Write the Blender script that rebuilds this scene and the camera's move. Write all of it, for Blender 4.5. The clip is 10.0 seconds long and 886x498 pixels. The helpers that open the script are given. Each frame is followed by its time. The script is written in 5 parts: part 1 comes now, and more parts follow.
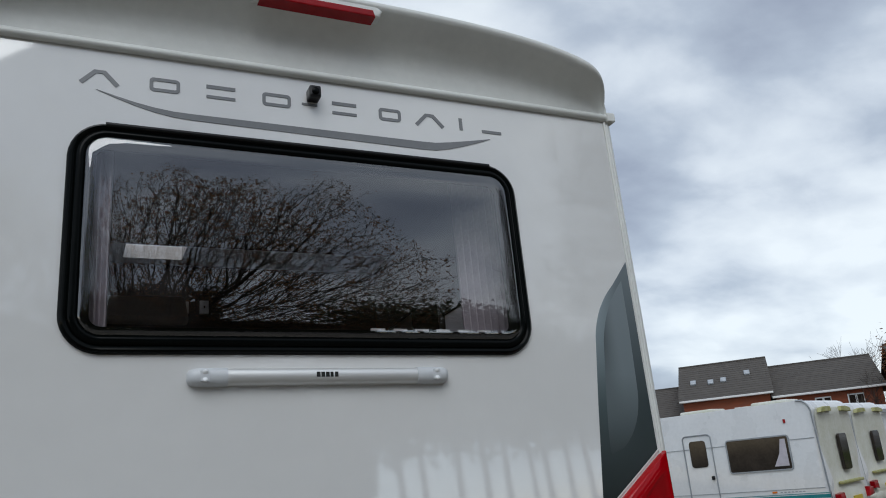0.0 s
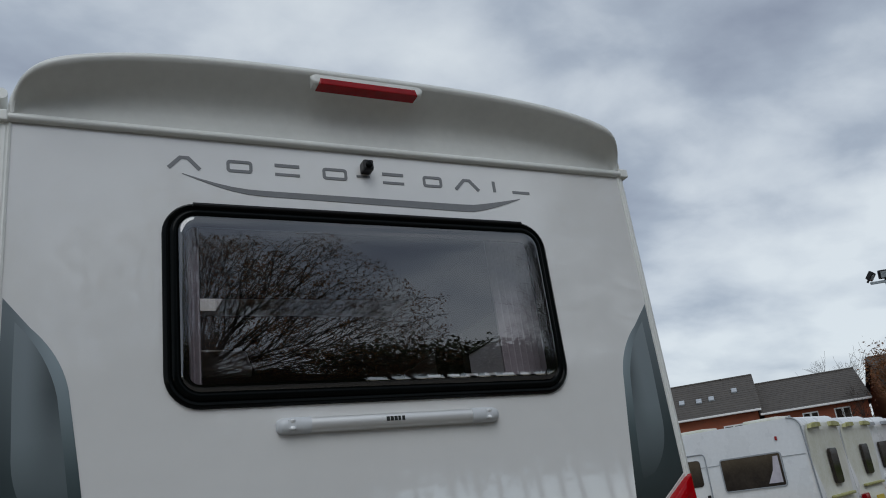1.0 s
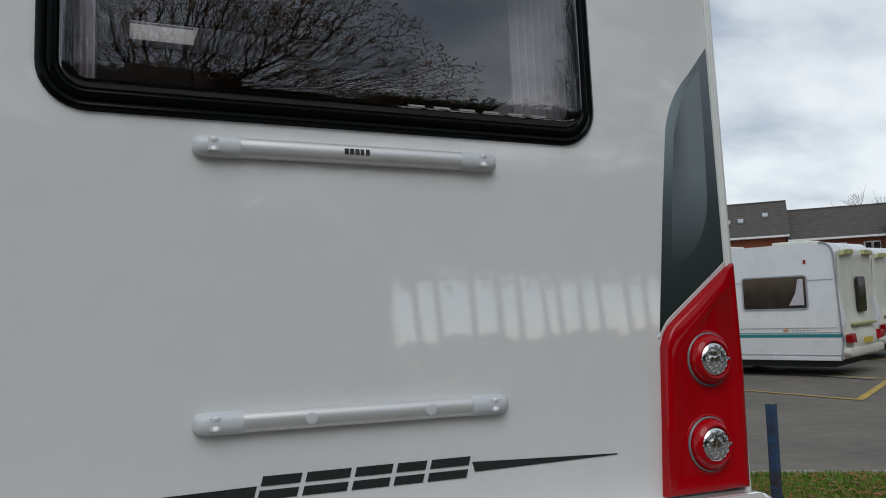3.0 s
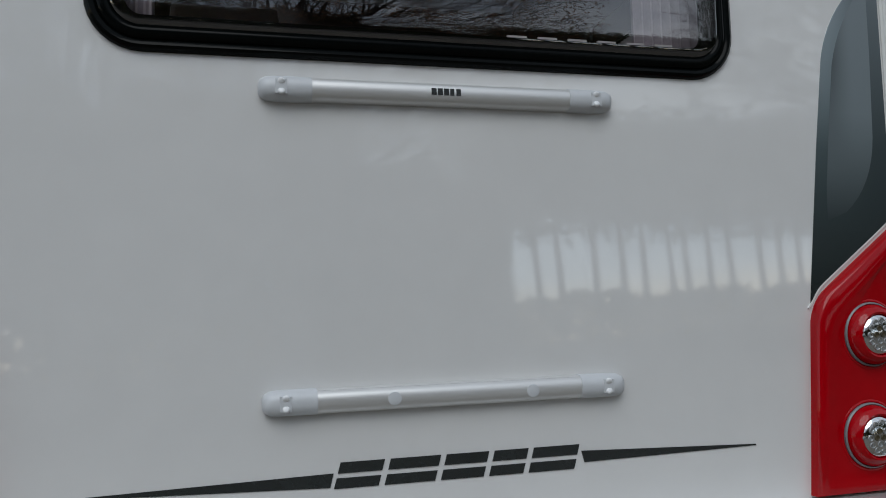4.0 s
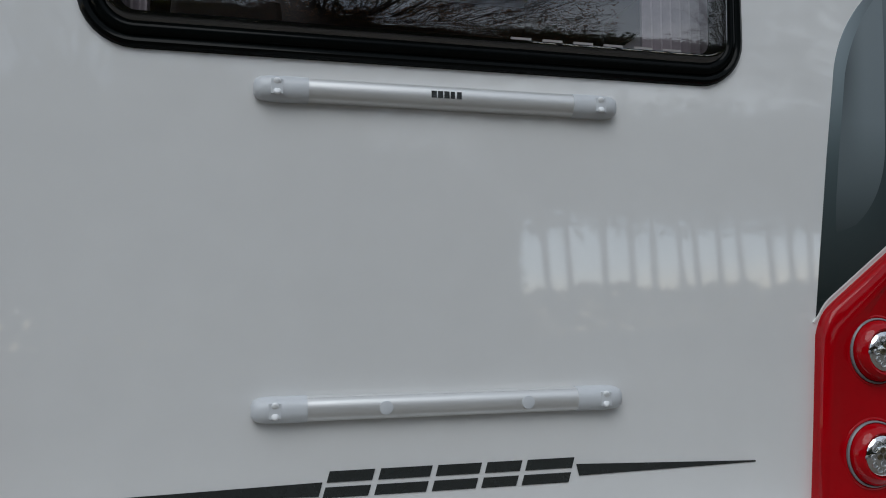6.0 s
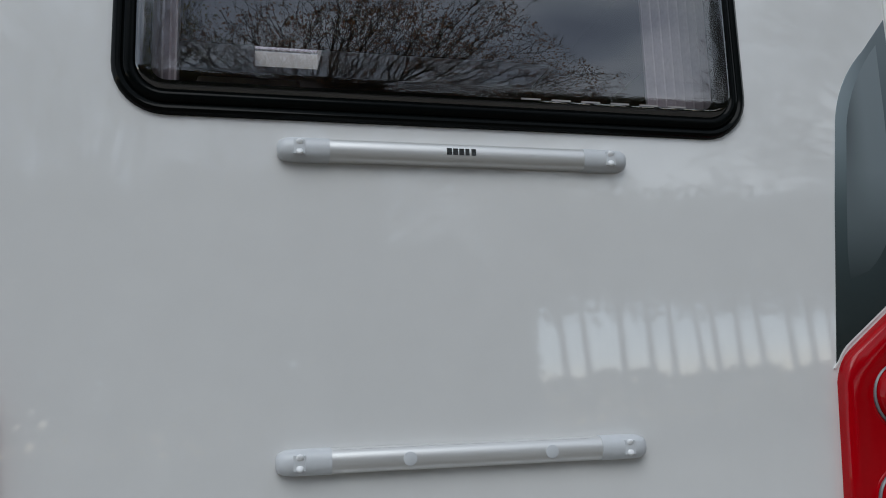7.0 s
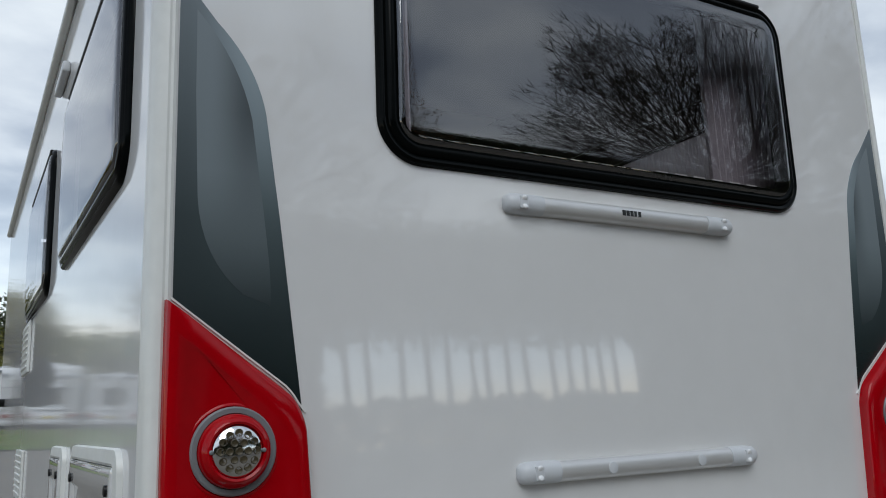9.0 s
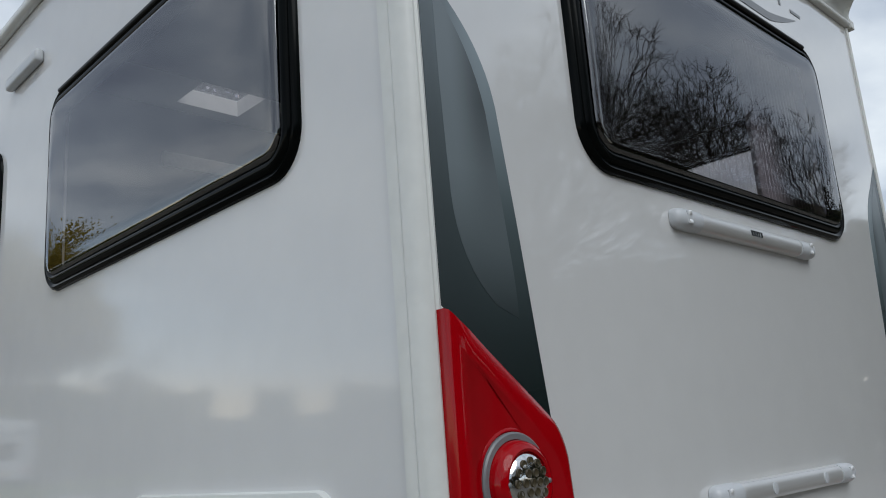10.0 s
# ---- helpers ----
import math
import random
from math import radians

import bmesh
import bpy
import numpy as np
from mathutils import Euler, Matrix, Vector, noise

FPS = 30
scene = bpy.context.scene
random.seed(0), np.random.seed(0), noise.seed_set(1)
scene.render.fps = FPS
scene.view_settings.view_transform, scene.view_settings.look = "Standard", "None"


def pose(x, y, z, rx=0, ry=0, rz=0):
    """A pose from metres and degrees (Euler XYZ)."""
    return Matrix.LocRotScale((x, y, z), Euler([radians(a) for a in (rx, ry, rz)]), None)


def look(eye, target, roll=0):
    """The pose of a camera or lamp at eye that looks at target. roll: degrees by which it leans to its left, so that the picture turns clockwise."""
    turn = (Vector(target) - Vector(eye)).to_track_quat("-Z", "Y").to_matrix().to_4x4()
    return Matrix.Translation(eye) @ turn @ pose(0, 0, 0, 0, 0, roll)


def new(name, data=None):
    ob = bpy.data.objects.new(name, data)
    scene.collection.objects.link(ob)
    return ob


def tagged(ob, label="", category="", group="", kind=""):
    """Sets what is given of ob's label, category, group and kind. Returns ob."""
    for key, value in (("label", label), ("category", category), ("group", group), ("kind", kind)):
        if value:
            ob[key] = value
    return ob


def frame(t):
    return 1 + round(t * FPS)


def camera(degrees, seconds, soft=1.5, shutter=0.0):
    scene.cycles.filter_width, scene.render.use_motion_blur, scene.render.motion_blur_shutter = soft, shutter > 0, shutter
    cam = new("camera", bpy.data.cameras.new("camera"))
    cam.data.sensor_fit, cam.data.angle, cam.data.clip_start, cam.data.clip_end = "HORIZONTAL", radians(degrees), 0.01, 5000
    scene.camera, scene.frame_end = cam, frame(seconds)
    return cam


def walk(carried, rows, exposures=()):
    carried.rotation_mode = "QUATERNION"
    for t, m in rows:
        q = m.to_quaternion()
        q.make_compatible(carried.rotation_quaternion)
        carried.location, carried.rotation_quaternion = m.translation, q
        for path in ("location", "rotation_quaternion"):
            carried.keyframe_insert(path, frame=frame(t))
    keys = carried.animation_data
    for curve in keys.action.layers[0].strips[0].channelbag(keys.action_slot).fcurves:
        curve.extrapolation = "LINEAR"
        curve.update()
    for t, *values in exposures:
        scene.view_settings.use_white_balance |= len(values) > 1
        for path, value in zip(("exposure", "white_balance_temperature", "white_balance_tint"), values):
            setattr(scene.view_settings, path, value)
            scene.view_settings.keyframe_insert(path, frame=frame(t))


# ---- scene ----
# ---- camera ----
cam = camera(56.4, 10.0, soft=1.0)
# The vehicle stands nose-down on its pitch; its own frame (x across, y forward, z up) is turned by TILT into the level world.
TILT = pose(0, 0, 0, -3.15, 1.72, 0)
PATH = [
    (0, (-0.673, -2.247, 1.349), (0.156, -0.546, 1.996), -5.5),
    (0.5, (-0.854, -2.428, 1.342), (0.037, -0.779, 2.04), -7.6),
    (1, (-1.005, -2.46, 1.349), (-0.139, -0.801, 2.056), -8.1),
    (1.5, (-1.054, -2.442, 1.356), (-0.117, -0.81, 2.034), -8.0),
    (2, (-0.942, -2.31, 1.324), (-0.011, -0.634, 1.894), -6.7),
    (2.3, (-0.802, -2.216, 1.304), (0.047, -0.46, 1.749), -3.8),
    (2.5, (-0.746, -2.109, 1.32), (0.084, -0.32, 1.651), -3.7),
    (2.7, (-0.654, -2.063, 1.333), (0.152, -0.247, 1.565), -3.8),
    (3, (-0.59, -1.872, 1.309), (0.213, -0.058, 1.562), -2.4),
    (3.2, (-0.551, -1.799, 1.322), (0.171, 0.049, 1.571), -1.5),
    (4.3, (-0.426, -1.612, 1.358), (0.075, 0.32, 1.491), -1.4),
    (4.5, (-0.418, -1.611, 1.384), (0.064, 0.326, 1.515), -0.8),
    (5, (-0.408, -1.612, 1.385), (0.064, 0.328, 1.505), -0.3),
    (5.2, (-0.4, -1.618, 1.388), (0.076, 0.321, 1.501), -0.1),
    (6.3, (-0.413, -1.608, 1.384), (0.114, 0.315, 1.53), -0.2),
    (6.5, (-0.41, -1.622, 1.387), (0.132, 0.291, 1.602), -0.1),
    (7, (-0.427, -1.636, 1.3), (0.041, 0.277, 1.646), -1.8),
    (7.5, (-0.568, -1.706, 1.334), (0.034, 0.151, 1.766), -3.0),
    (8, (-0.833, -1.724, 1.285), (-0.299, 0.153, 1.726), -1.2),
    (8.5, (-1.123, -1.641, 1.305), (-0.457, 0.204, 1.697), -1.5),
    (9, (-1.436, -1.548, 1.315), (-0.445, 0.144, 1.708), -2.2),
    (9.5, (-1.739, -1.295, 1.304), (-0.461, 0.186, 1.723), -3.6),
    (10, (-2.015, -0.924, 1.33), (-0.642, 0.454, 1.793), -4.4),
]
walk(cam, [(t, TILT @ look(e, g, r)) for t, e, g, r in PATH],
     exposures=[(0.0, -0.03, 5850, 7), (1.0, -0.35, 5850, 7), (2.0, -0.35, 6030, 7), (2.5, -0.20, 6080, 7), (3.0, -0.13, 6000, 7), (5.0, -0.13, 5850, 7), (6.5, -0.08, 5830, 7), (7.5, 0.08, 5830, 7), (8.5, -0.07, 5830, 7), (10.0, -0.04, 5900, 7)])

# ---- world and sun ----
SUN_EL, SUN_AZ = 50.0, 200.0
world = bpy.data.worlds.new("overcast_sky")
scene.world = world
world.use_nodes = True
wt = world.node_tree
wt.nodes.clear()


def wnode(kind, **kw):
    n = wt.nodes.new(kind)
    for k, v in kw.items():
        n.inputs[k].default_value = v
    return n


out = wnode("ShaderNodeOutputWorld")
sky = wnode("ShaderNodeTexSky")
sky.sky_type, sky.sun_disc = "NISHITA", False
sky.sun_elevation, sky.sun_rotation = radians(SUN_EL), radians(SUN_AZ)
clear = wnode("ShaderNodeBackground", Strength=0.10)
wt.links.new(sky.outputs[0], clear.inputs["Color"])
# Cloud deck: noise on a plane overhead, so that banks flatten toward the horizon.
tc = wnode("ShaderNodeTexCoord")
sep = wnode("ShaderNodeSeparateXYZ")
wt.links.new(tc.outputs["Generated"], sep.inputs[0])


def wmath(op, a, b):
    n = wt.nodes.new("ShaderNodeMath")
    n.operation = op
    for i, v in enumerate((a, b)):
        if isinstance(v, (int, float)):
            n.inputs[i].default_value = v
        else:
            wt.links.new(v, n.inputs[i])
    return n.outputs[0]


up = wmath("ADD", wmath("MAXIMUM", sep.outputs["Z"], 0.0), 0.30)
comb = wnode("ShaderNodeCombineXYZ")
wt.links.new(wmath("DIVIDE", sep.outputs["X"], up), comb.inputs[0])
wt.links.new(wmath("DIVIDE", sep.outputs["Y"], up), comb.inputs[1])
mapn = wnode("ShaderNodeMapping", Location=(3.1, 1.7, 0.0), Rotation=(0, 0, radians(-35)), Scale=(1.0, 1.25, 1.0))
wt.links.new(comb.outputs[0], mapn.inputs["Vector"])
# broad banks with heaped, brighter edges
big = wnode("ShaderNodeTexNoise", Scale=1.15, Detail=3.0, Roughness=0.5, Distortion=0.25)
heap = wnode("ShaderNodeTexNoise", Scale=4.2, Detail=7.0, Roughness=0.50, Distortion=0.15)
for n in (big, heap):
    wt.links.new(mapn.outputs[0], n.inputs["Vector"])
cover = wmath("ADD", wmath("MULTIPLY", big.outputs["Fac"], 0.66), wmath("MULTIPLY", heap.outputs["Fac"], 0.34))
ramp = wnode("ShaderNodeValToRGB")
els = ramp.color_ramp.elements
els[0].position, els[0].color = 0.36, (0.37, 0.39, 0.46, 1)
els[1].position, els[1].color = 0.63, (1.10, 1.09, 1.05, 1)
mid = els.new(0.47)
mid.color = (0.60, 0.63, 0.68, 1)
mid = els.new(0.54)
mid.color = (0.86, 0.87, 0.88, 1)
# the bases overhead are darker than the banks lower down
tall = wnode("ShaderNodeMapRange")
for key, v in (("From Min", 0.26), ("From Max", 0.52), ("To Min", 0.025), ("To Max", -0.03)):
    tall.inputs[key].default_value = v
wt.links.new(sep.outputs["Z"], tall.inputs["Value"])
wt.links.new(wmath("ADD", cover, tall.outputs[0]), ramp.inputs[0])
# the deck thins toward the horizon: pale blue, then a warm bright strip
strip_ramp = wnode("ShaderNodeValToRGB")
els = strip_ramp.color_ramp.elements
els[0].position, els[0].color = 0.035, (2.30, 1.78, 1.08, 1)
els[1].position, els[1].color = 0.27, (0.72, 0.80, 0.88, 1)
mid = els.new(0.075)
mid.color = (1.46, 1.56, 1.54, 1)
mid = els.new(0.13)
mid.color = (1.06, 1.32, 1.50, 1)
wt.links.new(sep.outputs["Z"], strip_ramp.inputs[0])
low = wnode("ShaderNodeMapRange")
for key, v in (("From Min", 0.02), ("From Max", 0.26), ("To Min", 0.85), ("To Max", 0.0)):
    low.inputs[key].default_value = v
wt.links.new(sep.outputs["Z"], low.inputs["Value"])
# over the houses the deck reaches lower and hides most of the strip
east = wnode("ShaderNodeMapRange")
for key, v in (("From Min", 0.25), ("From Max", 0.80), ("To Min", 1.0), ("To Max", 0.04)):
    east.inputs[key].default_value = v
wt.links.new(wmath("ADD", wmath("MULTIPLY", sep.outputs["X"], 0.80), wmath("MULTIPLY", sep.outputs["Y"], 0.60)), east.inputs["Value"])
deck = wt.nodes.new("ShaderNodeMix")
deck.data_type = "RGBA"
wt.links.new(wmath("MULTIPLY", low.outputs[0], east.outputs[0]), deck.inputs[0])
wt.links.new(ramp.outputs[0], deck.inputs[6])
wt.links.new(strip_ramp.outputs[0], deck.inputs[7])
cloud = wnode("ShaderNodeBackground", Strength=0.93)
wt.links.new(deck.outputs[2], cloud.inputs["Color"])
wmix = wnode("ShaderNodeMixShader", Fac=0.88)
wt.links.new(clear.outputs[0], wmix.inputs[1])
wt.links.new(cloud.outputs[0], wmix.inputs[2])
wt.links.new(wmix.outputs[0], out.inputs["Surface"])

sun_data = bpy.data.lights.new("sun", "SUN")
sun_data.energy, sun_data.angle, sun_data.color = 1.3, radians(40), (1.0, 0.95, 0.88)
sun = new("sun", sun_data)
az, el = radians(SUN_AZ), radians(SUN_EL)
sun.matrix_world = look((0, 0, 0), (-math.sin(az) * math.cos(el), -math.cos(az) * math.cos(el), -math.sin(el)))


# ---- materials ----
def mat(name, color, rough=0.5, metal=0.0, var=0.12, scale=6.0, bump=0.0, bump_scale=60.0, coat=0.0, color2=None, spec=0.5, vary=0.0, stretch=(1, 1, 1)):
    """A procedural surface: base colour with stains at two scales, roughness variation and fine relief."""
    m = bpy.data.materials.new(name)
    m.use_nodes = True
    t = m.node_tree
    b = t.nodes["Principled BSDF"]
    b.inputs["Metallic"].default_value = metal
    b.inputs["Coat Weight"].default_value = coat
    b.inputs["Coat Roughness"].default_value = 0.03
    b.inputs["Coat IOR"].default_value = 1.75
    b.inputs["Specular IOR Level"].default_value = spec
    co = t.nodes.new("ShaderNodeTexCoord")
    mp = t.nodes.new("ShaderNodeMapping")
    mp.inputs["Scale"].default_value = stretch
    t.links.new(co.outputs["Object"], mp.inputs["Vector"])
    n1 = t.nodes.new("ShaderNodeTexNoise")
    n1.inputs["Scale"].default_value, n1.inputs["Detail"].default_value = scale, 6
    n2 = t.nodes.new("ShaderNodeTexNoise")
    n2.inputs["Scale"].default_value, n2.inputs["Detail"].default_value = scale * 9, 3
    for n in (n1, n2):
        t.links.new(mp.outputs[0], n.inputs["Vector"])
    add = t.nodes.new("ShaderNodeMath")
    add.operation = "MULTIPLY_ADD"
    add.inputs[1].default_value = 0.4
    t.links.new(n2.outputs["Fac"], add.inputs[0])
    sc = t.nodes.new("ShaderNodeMath")
    sc.operation = "MULTIPLY"
    sc.inputs[1].default_value = 0.6
    t.links.new(n1.outputs["Fac"], sc.inputs[0])
    t.links.new(sc.outputs[0], add.inputs[2])
    r = t.nodes.new("ShaderNodeValToRGB")
    c2 = color2 or tuple(max(0.0, c * (1 - var)) for c in color)
    c1 = color if color2 else tuple(min(1.0, c * (1 + var * 0.5)) for c in color)
    r.color_ramp.elements[0].position, r.color_ramp.elements[1].position = 0.36, 0.64
    r.color_ramp.elements[0].color, r.color_ramp.elements[1].color = (*c2, 1), (*c1, 1)
    t.links.new(add.outputs[0], r.inputs[0])
    src = r.outputs[0]
    if vary:
        info = t.nodes.new("ShaderNodeObjectInfo")
        hsv = t.nodes.new("ShaderNodeHueSaturation")
        mr = t.nodes.new("ShaderNodeMapRange")
        mr.inputs["To Min"].default_value, mr.inputs["To Max"].default_value = 1 - vary, 1 + vary
        t.links.new(info.outputs["Random"], mr.inputs["Value"])
        t.links.new(mr.outputs[0], hsv.inputs["Value"])
        t.links.new(src, hsv.inputs["Color"])
        src = hsv.outputs[0]
    t.links.new(src, b.inputs["Base Color"])
    rr = t.nodes.new("ShaderNodeMapRange")
    rr.inputs["To Min"].default_value, rr.inputs["To Max"].default_value = max(0.0, rough * 0.85), min(1.0, rough * 1.15)
    t.links.new(n1.outputs["Fac"], rr.inputs["Value"])
    t.links.new(rr.outputs[0], b.inputs["Roughness"])
    if bump:
        nb = t.nodes.new("ShaderNodeTexNoise")
        nb.inputs["Scale"].default_value, nb.inputs["Detail"].default_value = bump_scale, 4
        t.links.new(mp.outputs[0], nb.inputs["Vector"])
        bp = t.nodes.new("ShaderNodeBump")
        bp.inputs["Strength"].default_value, bp.inputs["Distance"].default_value = bump, 0.01
        t.links.new(nb.outputs["Fac"], bp.inputs["Height"])
        t.links.new(bp.outputs[0], b.inputs["Normal"])
    return m


def glass(name, tint, ior, rough=0.0):
    """A dark tinted pane: mirror-like gloss by angle over a tinted see-through."""
    m = bpy.data.materials.new(name)
    m.use_nodes = True
    t = m.node_tree
    t.nodes.clear()
    o = t.nodes.new("ShaderNodeOutputMaterial")
    g = t.nodes.new("ShaderNodeBsdfGlossy")
    g.inputs["Roughness"].default_value = rough
    g.inputs["Color"].default_value = (0.95, 0.95, 0.97, 1)
    tr = t.nodes.new("ShaderNodeBsdfTransparent")
    tr.inputs["Color"].default_value = (*tint, 1)
    f = t.nodes.new("ShaderNodeFresnel")
    f.inputs["IOR"].default_value = ior
    mx = t.nodes.new("ShaderNodeMixShader")
    t.links.new(f.outputs[0], mx.inputs[0])
    t.links.new(tr.outputs[0], mx.inputs[1])
    t.links.new(g.outputs[0], mx.inputs[2])
    t.links.new(mx.outputs[0], o.inputs["Surface"])
    return m


def fade(name, low, high, z0, z1, rough=0.22, peak=None, across=None):
    """A printed vinyl whose ink runs from one colour to another up its height."""
    m = mat(name, low, rough, spec=0.4)
    t = m.node_tree
    b = t.nodes["Principled BSDF"]
    co = t.nodes.new("ShaderNodeTexCoord")
    sp = t.nodes.new("ShaderNodeSeparateXYZ")
    t.links.new(co.outputs["Object"], sp.inputs[0])
    mr = t.nodes.new("ShaderNodeMapRange")
    mr.inputs["From Min"].default_value, mr.inputs["From Max"].default_value = z0, z1
    t.links.new(sp.outputs["Z"], mr.inputs["Value"])
    r = t.nodes.new("ShaderNodeValToRGB")
    r.color_ramp.elements[0].color, r.color_ramp.elements[1].color = (*low, 1), (*high, 1)
    if peak:
        pk = r.color_ramp.elements.new(peak[0])
        pk.color = (*peak[1], 1)
    t.links.new(mr.outputs[0], r.inputs[0])
    src = r.outputs[0]
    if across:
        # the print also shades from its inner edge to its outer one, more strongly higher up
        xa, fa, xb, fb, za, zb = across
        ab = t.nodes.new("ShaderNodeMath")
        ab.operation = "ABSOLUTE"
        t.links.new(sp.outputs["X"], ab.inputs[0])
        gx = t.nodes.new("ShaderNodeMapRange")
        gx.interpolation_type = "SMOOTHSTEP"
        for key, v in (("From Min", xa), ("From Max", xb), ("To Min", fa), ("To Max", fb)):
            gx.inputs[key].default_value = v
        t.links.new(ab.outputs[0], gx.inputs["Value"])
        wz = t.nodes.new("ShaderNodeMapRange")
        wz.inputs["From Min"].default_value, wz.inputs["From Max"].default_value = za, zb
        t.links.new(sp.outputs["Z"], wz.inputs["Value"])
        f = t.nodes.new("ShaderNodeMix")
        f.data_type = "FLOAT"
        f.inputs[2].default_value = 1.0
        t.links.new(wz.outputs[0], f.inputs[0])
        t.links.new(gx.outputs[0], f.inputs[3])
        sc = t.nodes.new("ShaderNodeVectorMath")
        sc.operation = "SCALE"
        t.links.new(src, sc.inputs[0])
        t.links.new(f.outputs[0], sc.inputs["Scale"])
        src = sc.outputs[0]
    t.links.new(src, b.inputs["Base Color"])
    return m


M = {
    "gelcoat": mat("white_gelcoat", (0.76, 0.76, 0.75), 0.045, var=0.03, scale=1.3, coat=1.0, bump=0.006, bump_scale=2.5),
    "side_gelcoat": mat("white_side_sheet", (0.78, 0.78, 0.775), 0.06, var=0.03, scale=1.2, spec=0.45, bump=0.010, bump_scale=1.6),
    "moulding": mat("white_moulding", (0.76, 0.77, 0.74), 0.32, var=0.06, scale=3, bump=0.03, bump_scale=40),
    "rubber": mat("black_window_frame", (0.003, 0.004, 0.004), 0.12, var=0.3, scale=8, spec=0.07),
    "black": mat("black_plastic", (0.010, 0.010, 0.011), 0.35, var=0.3, spec=0.25),
    "pane": glass("smoked_acrylic", (0.80, 0.77, 0.79), 2.3),
    "clear_pane": glass("clear_acrylic", (0.90, 0.90, 0.90), 1.5),
    "alu": mat("satin_aluminium", (0.70, 0.70, 0.69), 0.38, metal=0.5, var=0.06, scale=4, stretch=(0.2, 6, 6), bump=0.03, bump_scale=120),
    "cap": mat("grey_plastic_cap", (0.60, 0.62, 0.64), 0.35, var=0.05, bump=0.03, bump_scale=200),
    "screw": mat("pale_screw_cover", (0.85, 0.86, 0.87), 0.3, var=0.04),
    "ink": mat("dark_ink", (0.022, 0.026, 0.026), 0.25, var=0.2, coat=0.4),
    "silver_ink": mat("silver_grey_ink", (0.17, 0.175, 0.18), 0.3, var=0.08, coat=0.4),
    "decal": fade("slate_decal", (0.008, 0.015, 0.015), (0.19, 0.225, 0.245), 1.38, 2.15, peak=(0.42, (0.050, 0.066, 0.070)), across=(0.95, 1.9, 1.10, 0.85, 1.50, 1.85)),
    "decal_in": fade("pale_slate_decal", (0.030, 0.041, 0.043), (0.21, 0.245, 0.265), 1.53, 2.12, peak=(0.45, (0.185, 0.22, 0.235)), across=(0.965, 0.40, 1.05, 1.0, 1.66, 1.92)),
    "red": mat("red_lamp_moulding", (0.38, 0.000, 0.004), 0.10, var=0.08, scale=5, spec=0.30),
    "red_lens": mat("red_brake_lens", (0.30, 0.002, 0.006), 0.22, var=0.2, scale=30, spec=0.3),
    "chrome": mat("chrome_reflector", (0.80, 0.80, 0.80), 0.10, metal=1.0, var=0.08, scale=30),
    "grey_ring": mat("grey_ring", (0.20, 0.21, 0.22), 0.30, var=0.08),
    "led": mat("dark_led", (0.075, 0.060, 0.032), 0.35, var=0.5, scale=40, spec=0.4),
    "bulb_clear": mat("clear_bulb", (0.42, 0.43, 0.43), 0.15, metal=0.6, var=0.3, scale=60),
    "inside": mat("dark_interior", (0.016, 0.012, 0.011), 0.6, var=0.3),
    "curtain": mat("grey_curtain", (0.52, 0.49, 0.54), 0.9, var=0.15, scale=10, bump=0.2, bump_scale=30),
    "blind": mat("pleated_blind", (0.95, 0.92, 0.92), 0.8, var=0.04),
    "card": mat("pale_card", (0.46, 0.44, 0.40), 0.6, var=0.15, scale=12),
    "van_glass": mat("dark_caravan_glass", (0.028, 0.022, 0.018), 0.08, var=0.5, scale=3, spec=0.35),
    "pale_glass": mat("sky_lit_roof_glass", (0.42, 0.44, 0.46), 0.08, var=0.2, scale=3),
    "tyre": mat("tyre_rubber", (0.02, 0.02, 0.02), 0.8, var=0.3, bump=0.2),
}


# ---- mesh helpers ----
def part(name, bm, material, parent=None, label=""):
    """Link a bmesh as one mesh object under a thing or a part."""
    me = bpy.data.meshes.new(name)
    bmesh.ops.recalc_face_normals(bm, faces=bm.faces)
    bm.to_mesh(me)
    bm.free()
    me.materials.append(M[material] if isinstance(material, str) else material)
    ob = new(name, me)
    if parent is not None:
        ob.parent = parent
    if label:
        ob["label"] = label
    return ob


def smooth(ob, angle=40):
    for p in ob.data.polygons:
        p.use_smooth = True
    ob.data.set_sharp_from_angle(angle=radians(angle))
    return ob


def thing(name, label, category, m=None, kind="", group=""):
    ob = new(name)
    if m is not None:
        ob.matrix_basis = m
    return tagged(ob, label, category, group, kind)


def box(bm, x0, x1, y0, y1, z0, z1, bevel=0.0, seg=2):
    g = bmesh.ops.create_cube(bm, size=1.0, matrix=Matrix.LocRotScale(((x0 + x1) / 2, (y0 + y1) / 2, (z0 + z1) / 2), None, (abs(x1 - x0), abs(y1 - y0), abs(z1 - z0))))
    if bevel:
        ed = {e for v in g["verts"] for e in v.link_edges}
        bmesh.ops.bevel(bm, geom=list(ed), offset=bevel, segments=seg, profile=0.6, affect="EDGES", clamp_overlap=True)
    return bm


def boxm(*a, **k):
    return box(bmesh.new(), *a, **k)


